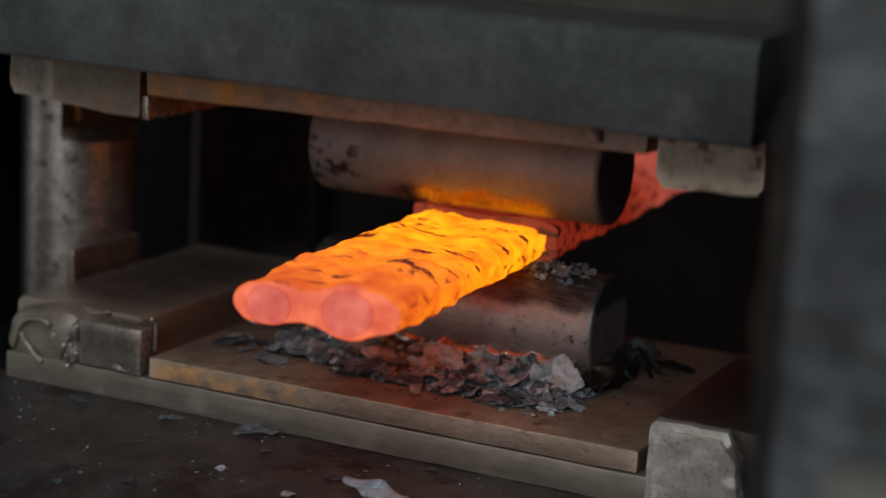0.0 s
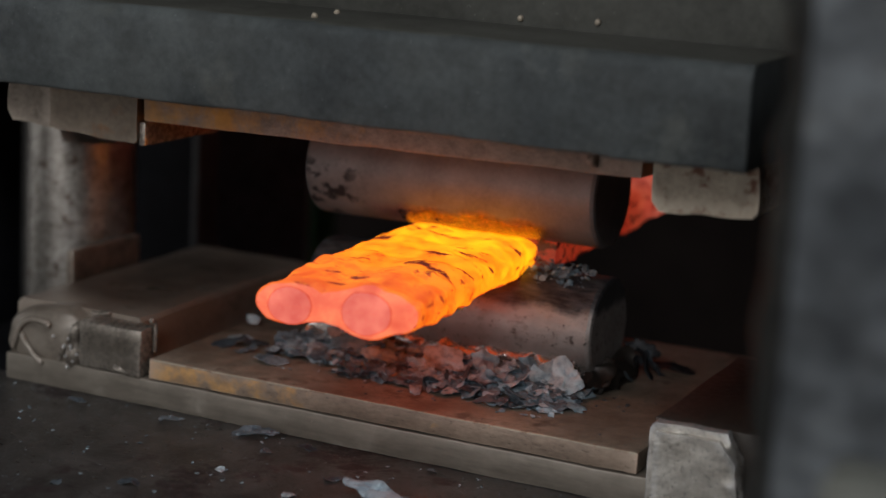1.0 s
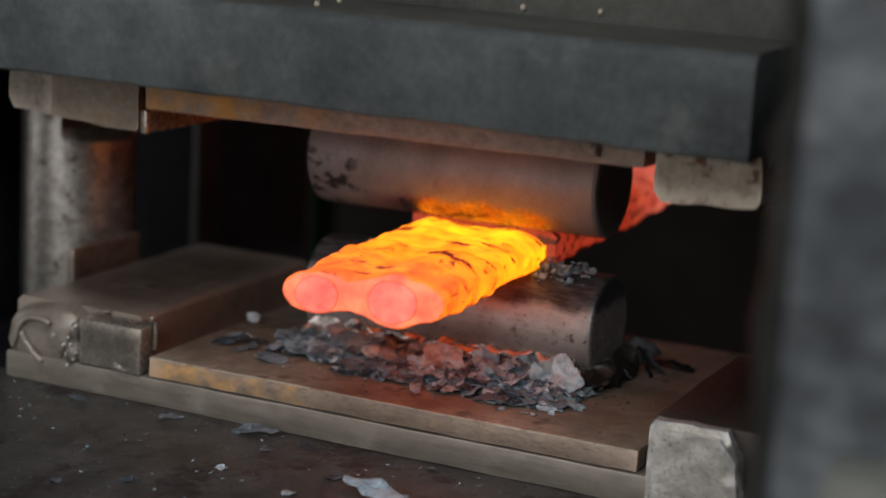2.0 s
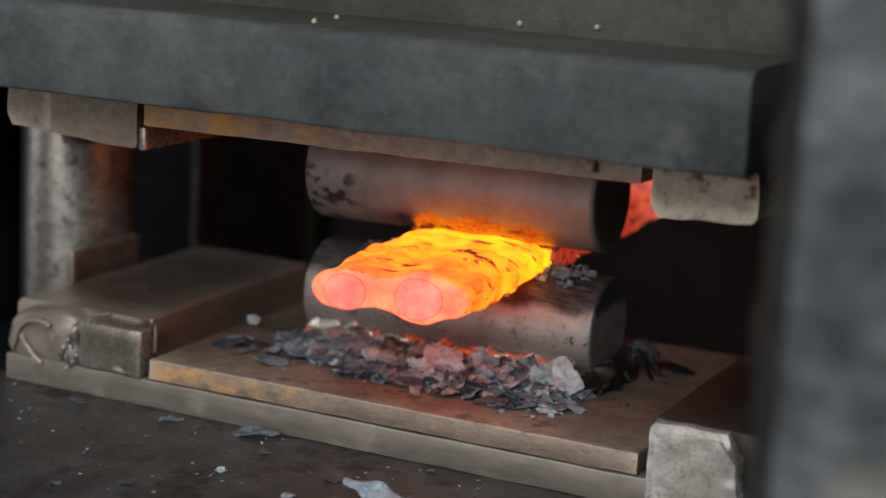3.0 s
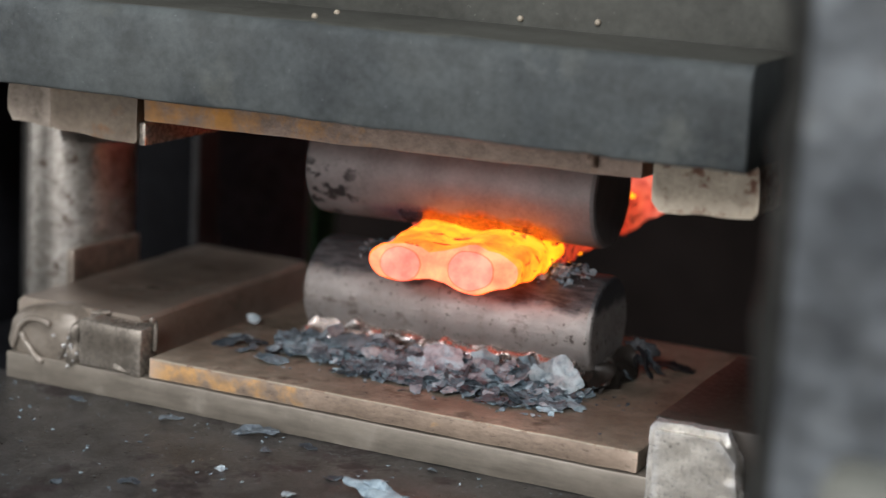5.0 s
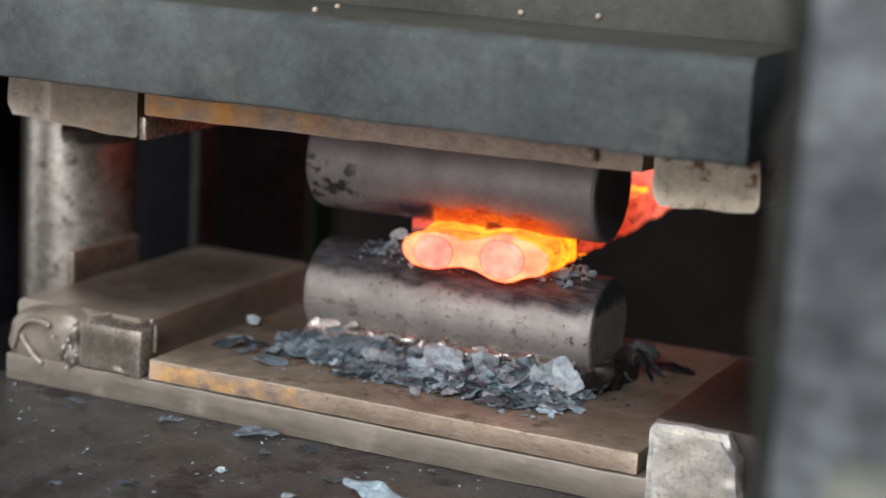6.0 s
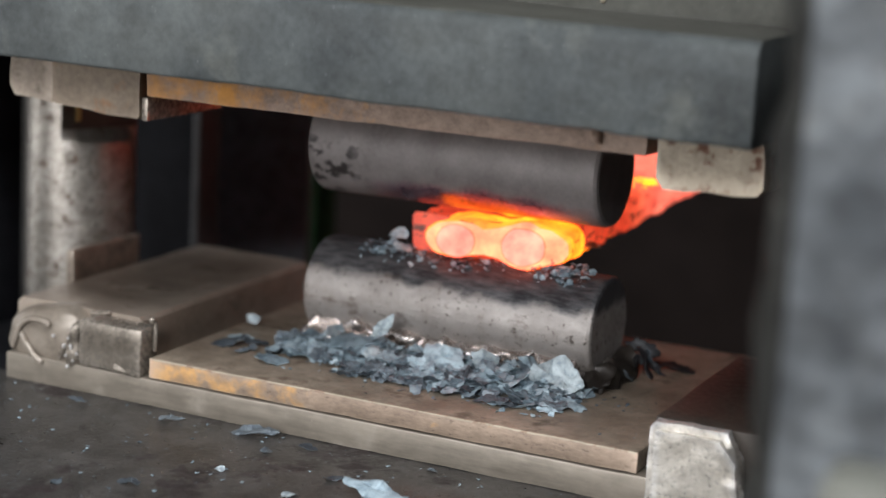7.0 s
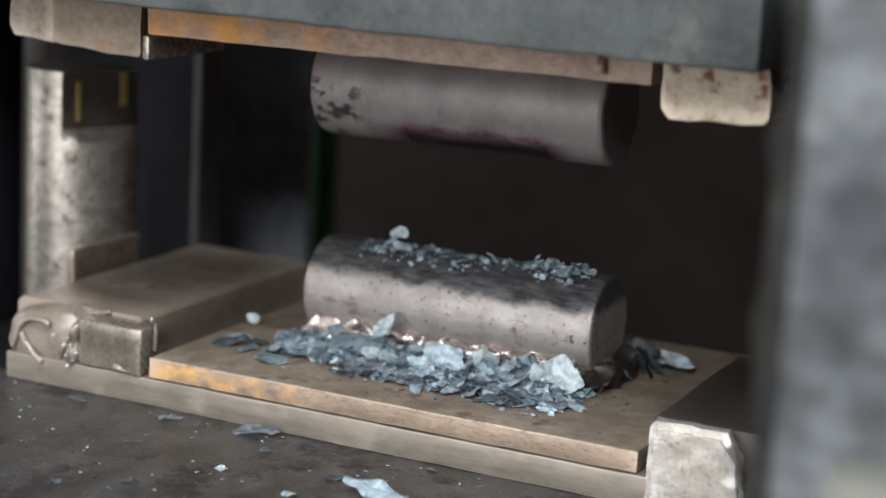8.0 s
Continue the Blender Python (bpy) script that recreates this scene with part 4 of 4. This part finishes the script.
def loose_flakes():
    """Flakes that can be told apart, on the table, the plate and against the die."""
    grey, pale = "thin curled blue-grey flake of forge scale", "pale grey plate-like flake of forge scale"
    for x, y, size, seed, mat, tilt, slim in (
            (-0.1486, -0.0139, 0.013, 1, "flake_dark", (4, 6, 10), 0.45), (-0.0987, -0.0136, 0.015, 2, "flake_dark", (6, -4, 40), 0.5),
            (-0.0575, -0.0090, 0.026, 3, "flake_dark", (16, -6, 14), 0.36), (-0.0402, -0.0268, 0.009, 4, "flake_dark", (5, 5, 70), 0.6),
            (-0.0433, -0.0583, 0.006, 5, "flake_pale", (30, 20, 0), 0.8), (0.0021, -0.0425, 0.010, 6, "flake_dark", (8, 0, 30), 0.6),
            (0.0265, -0.0535, 0.034, 77, "flake", (9, 3, -4), 0.40), (-0.0039, -0.0694, 0.010, 8, "flake_pale", (8, 4, 80), 0.6),
            (-0.0647, -0.0930, 0.012, 9, "flake_dark", (5, 2, 15), 0.5), (-0.0889, -0.1097, 0.009, 10, "flake_dark", (4, 2, 60), 0.6),
            (0.0311, -0.0080, 0.006, 11, "flake_dark", (10, 6, 20), 0.7), (-0.0270, -0.0127, 0.010, 12, "flake_dark", (10, 6, 5), 0.45)):
        flake_thing(x, y, TABLE + size * 0.10, size, seed, mat, tilt, 1.4, slim, {"flake_pale": pale, "flake_soot": "black curled strip of scale beside the lower die"}.get(mat, grey))
    for x, y, z, size, seed, mat, tilt, slim in (
            (-0.1120, 0.0800, 0.004, 0.009, 21, "flake_pale", (70, 10, 30), 0.8), (-0.1040, 0.0560, 0.0015, 0.018, 22, "flake", (6, 4, 20), 0.5),
            (-0.1030, 0.0420, 0.0015, 0.022, 23, "flake_dark", (8, -8, 5), 0.45), (-0.0930, 0.0480, 0.0025, 0.019, 231, "flake_dark", (14, 8, 40), 0.4), (-0.0890, 0.0360, 0.0016, 0.015, 232, "flake_dark", (8, -6, 70), 0.4), (-0.0700, 0.0270, 0.0018, 0.020, 24, "flake", (6, 6, 5), 0.5),
            (0.0640, 0.0570, 0.0095, 0.021, 25, "flake_pale", (60, 6, 8), 0.95), (0.0555, 0.0565, 0.0085, 0.019, 251, "flake_pale", (56, -8, 40), 0.95),
            (0.0745, 0.0400, 0.0025, 0.015, 26, "flake", (12, 6, 10), 0.55),
            (0.0240, 0.0570, 0.0110, 0.017, 27, "flake_pale", (66, 30, 30), 0.6), (0.0460, 0.0590, 0.0120, 0.013, 28, "flake", (62, 40, 60), 0.7),
            (0.0030, 0.0570, 0.0085, 0.026, 29, "flake", (44, 4, 12), 0.8), (-0.0530, 0.0560, 0.0130, 0.014, 30, "flake_pale", (72, 20, 60), 0.7),
            (-0.0440, 0.0540, 0.0085, 0.028, 31, "flake", (28, -6, 10), 0.55), (-0.0250, 0.0520, 0.0065, 0.021, 32, "flake_pale", (24, 10, 70), 0.7),
            (-0.0080, 0.0400, 0.0035, 0.018, 33, "flake", (12, -10, 40), 0.6), (0.0200, 0.0300, 0.0022, 0.016, 34, "flake", (8, 6, 80), 0.55),
            (0.0400, 0.0260, 0.0022, 0.015, 35, "flake_dark", (10, -6, 20), 0.5), (0.0050, 0.0260, 0.0020, 0.014, 36, "flake", (8, 3, 120), 0.5),
            (-0.0600, 0.0440, 0.0035, 0.022, 37, "flake", (12, -4, 30), 0.5), (0.0330, 0.0440, 0.0060, 0.017, 38, "flake", (36, 12, 15), 0.8),
            (0.0860, 0.1130, 0.0060, 0.020, 39, "flake_dark", (30, 50, 60), 0.5), (0.0800, 0.1230, 0.0030, 0.022, 40, "flake_dark", (20, 20, 30), 0.5),
            (0.0800, 0.0950, 0.0040, 0.014, 41, "flake_dark", (40, 30, 100), 0.5), (0.0815, 0.1010, 0.0100, 0.022, 42, "flake_soot", (78, 30, 110), 0.35),
            (0.0850, 0.1080, 0.0085, 0.026, 43, "flake_soot", (66, -30, 130), 0.3), (0.0780, 0.1200, 0.0120, 0.024, 44, "flake_soot", (60, 10, 20), 0.45),
            (0.0900, 0.1300, 0.0030, 0.026, 45, "flake_soot", (14, 8, 20), 0.5), (0.0770, 0.0860, 0.0035, 0.012, 46, "flake_soot", (30, 10, 60), 0.6)):
        flake_thing(x, y, PT + z, size, seed, mat, tilt, 1.2, slim, {"flake_pale": pale, "flake_soot": "black curled strip of scale beside the lower die"}.get(mat, grey))


loose_flakes()

# Flakes that ride on the billet and drop off it: seconds of the fall, place on the billet, place and turn of rest.
pale_label = "pale scale flake fallen from the billet onto the die"
DROPS = [
    (flake_thing(0, 0, 0, 0.0125, 61, "flake_pale", curl=0.5, slim=0.75, label=pale_label), 5.75, (-0.020, 0.030, -0.0100), pose(-0.0393, 0.0930, 0.0655, 62, 10, 30)),
    (flake_thing(0, 0, 0, 0.0115, 62, "flake_pale", curl=0.5, slim=0.7, label=pale_label), 6.68, (-0.024, 0.012, -0.0100), pose(-0.0331, 0.0835, 0.0612, 28, 8, 20)),
    (flake_thing(0, 0, 0, 0.0150, 63, "flake_pale", curl=0.5, slim=0.55, label="pale scale flake standing in the heap"), 6.15, (-0.005, 0.020, -0.0100), pose(-0.0285, 0.0570, 0.0275, 76, -52, 20)),
    (flake_thing(0, 0, 0, 0.0290, 64, "flake_pale", curl=1.0, slim=0.36, label="shiny grey strip of scale on the die plate"), 7.76, (0.020, 0.060, -0.0070), pose(0.0880, 0.1330, 0.0150, 34, 4, 4)),
]

# ---- movement ----
# The ram's height over time (seconds, metres) and the way of the billet's end (seconds, x, y, z).
RAM = [(0, -0.0000), (0.1, 0.0088), (0.2, 0.0043), (0.3, -0.0036), (0.4, -0.0097), (0.5, -0.0139), (0.6, -0.0137),
    (0.7, -0.0115), (0.8, -0.0021), (0.9, -0.0049), (1, -0.0113), (1.1, -0.0134), (1.2, -0.0136), (1.3, -0.0094),
    (1.4, -0.0006), (1.5, -0.0039), (1.6, -0.0109), (1.7, -0.0135), (1.9, -0.0135), (2.05, -0.0039), (2.15, 0.0008),
    (2.3, -0.0089), (2.45, -0.0135), (2.6, -0.0134), (2.8, -0.0053), (2.9, -0.0112), (3, -0.0134), (3.1, -0.0140),
    (3.2, -0.0124), (3.3, -0.0018), (3.4, -0.0050), (3.5, -0.0087), (3.6, -0.0119), (3.7, -0.0125), (3.8, -0.0132),
    (3.9, -0.0095), (4, 0.0046), (4.1, -0.0033), (4.2, -0.0070), (4.3, -0.0091), (4.4, -0.0107), (4.5, -0.0107), (4.6,
    -0.0055), (4.7, -0.0060), (4.85, -0.0089), (5, -0.0118), (5.15, -0.0122), (5.3, -0.0029), (5.4, -0.0022), (5.55,
    -0.0097), (5.7, -0.0081), (5.8, -0.0063), (5.9, -0.0067), (6, -0.0084), (6.1, -0.0114), (6.2, -0.0110), (6.3,
    -0.0080), (6.4, -0.0018), (6.5, -0.0040), (6.6, -0.0077), (6.7, -0.0098), (6.8, -0.0108), (6.9, -0.0082), (7,
    -0.0005), (7.1, 0.0029), (7.2, -0.0045), (7.3, -0.0103), (7.4, -0.0140), (7.5, -0.0150), (7.6, -0.0120), (7.7,
    -0.0026), (7.8, 0.0110), (7.9, 0.0216), (8, 0.0292)]
BILLET = [(0, 0.0102, -0.0781, 0.0688), (0.5, 0.0035, -0.0660, 0.0626), (0.65, 0.0040, -0.0668, 0.0632), (0.8, 0.0095,
    -0.0607, 0.0677), (1, 0.0059, -0.0536, 0.0638), (1.25, 0.0078, -0.0564, 0.0637), (1.4, 0.0076, -0.0406, 0.0683),
    (1.5, 0.0067, -0.0381, 0.0669), (1.7, 0.0087, -0.0419, 0.0630), (1.9, 0.0096, -0.0430, 0.0630), (2.15, 0.0100,
    -0.0303, 0.0688), (2.45, 0.0090, -0.0270, 0.0631), (2.6, 0.0090, -0.0269, 0.0631), (2.75, 0.0055, -0.0076,
    0.0655), (2.8, 0.0073, -0.0107, 0.0663), (3, 0.0101, -0.0148, 0.0632), (3.2, 0.0095, -0.0139, 0.0638), (3.3,
    0.0070, 0.0051, 0.0678), (3.5, 0.0068, 0.0079, 0.0654), (3.8, 0.0083, 0.0058, 0.0641), (3.9, 0.0085, 0.0208,
    0.0655), (4, 0.0149, 0.0125, 0.0707), (4.2, 0.0115, 0.0190, 0.0667), (4.5, 0.0094, 0.0232, 0.0656), (4.6, 0.0074,
    0.0399, 0.0675), (4.7, 0.0086, 0.0383, 0.0674), (5, 0.0107, 0.0354, 0.0660), (5.15, 0.0113, 0.0347, 0.0661),
    (5.35, 0.0077, 0.0559, 0.0687), (5.55, 0.0120, 0.0476, 0.0673), (5.8, 0.0100, 0.0656, 0.0682), (5.9, 0.0115,
    0.0660, 0.0682), (6, 0.0143, 0.0614, 0.0680), (6.2, 0.0172, 0.0544, 0.0678), (6.3, 0.0145, 0.0606, 0.0684), (6.4,
    0.0082, 0.0857, 0.0694), (6.5, 0.0120, 0.0798, 0.0692), (6.8, 0.0163, 0.0677, 0.0683), (6.9, 0.0129, 0.0774,
    0.0688), (7, 0.0162, 0.0811, 0.0700), (7.1, 0.0122, 0.0901, 0.0705), (7.2, 0.0103, 0.0923, 0.0684), (7.3, 0.0132,
    0.0846, 0.0665), (7.4, 0.0126, 0.0853, 0.0650), (7.5, 0.0136, 0.0830, 0.0650), (7.6, 0.0120, 0.0873, 0.0653),
    (7.7, 0.0173, 0.1087, 0.0689)]
BILLET += [(7.8, -0.0089, 0.56, 0.0604), (7.9, -0.0147, 0.86, 0.0234), (8.0, -0.0572, 1.12, -0.0102)]


def billet_at(t):
    ts = [r[0] for r in BILLET]
    return pose(*[float(np.interp(t, ts, [r[i] for r in BILLET])) for i in (1, 2, 3)], 0, 0, 3)


def aside(x, y):
    """How far the drawn bar lies beside the billet's axis: it stays on one line while the end wanders."""
    return 0.0092 - x - 0.0524 * y


def ram_pose(h):
    """The ram leans in its guides while it presses on the billet and hangs level when it is lifted."""
    lean = float(np.interp(h, [-0.015, -0.0087, -0.0040, 0.0, 0.03], [0.0105, 0.0100, 0.0030, 0.0015, 0.0030]))
    lift = float(np.interp(h, [-0.015, -0.0087, -0.0040, 0.0, 0.0046, 0.0292], [0.0008, 0.0004, 0.0010, 0.0008, 0.0009, -0.0012]))
    return pose(0, 0, h + lift + 0.1275 * lean, 0, -math.degrees(lean), 0)


def motions():
    walk(ram, [(t, ram_pose(h)) for t, h in RAM])
    walk(billet, [(r[0], pose(r[1], r[2], r[3], 0, 0, 3)) for r in BILLET])
    # The metal flows: each slice of the thick end sinks into the drawn-out bar as it passes between the dies,
    # so the bar's near end stays at the dies until all is pulled away.
    level = {r[0]: float(np.interp(r[0], [0, 3, 4.5, 6, 6.5, 7.1, 7.4, 7.6, 7.7],
                                        [0.0625, 0.063, 0.0645, 0.0672, 0.0677, 0.0680, 0.0650, 0.0650, 0.0672])) for r in BILLET}
    for seg, i, sign in segments:
        rows = []
        for t, x, y, z in BILLET:
            y_in = y if t <= 7.7 else 0.1
            k = max(0.0, min(1.0, (y_in + i * SLICE - DIE_Y + 0.012) / 0.018))
            k = k * k * (3 - 2 * k)
            rows.append((t, pose(k * aside(x, y_in), 0, k * (0.0650 - level[t] - sign * 0.0083))))
        walk(seg, rows)
    walk(drawn_bar, [(t, pose(aside(x, min(y, 0.12)), max(0.012, DIE_Y - 0.001 - (y if t <= 7.7 else 0.1)), 0.0650 - level[t])) for t, x, y, z in BILLET])
    for ob, t0, ride, rest in DROPS:
        on = Matrix.Translation(ride)
        rows = [(r[0], billet_at(r[0]) @ on) for r in BILLET if r[0] < t0 - 0.12]
        rows += [(t0 - 0.1, billet_at(t0 - 0.1) @ on), (t0, rest), (8.0, rest)]
        walk(ob, rows)


motions()
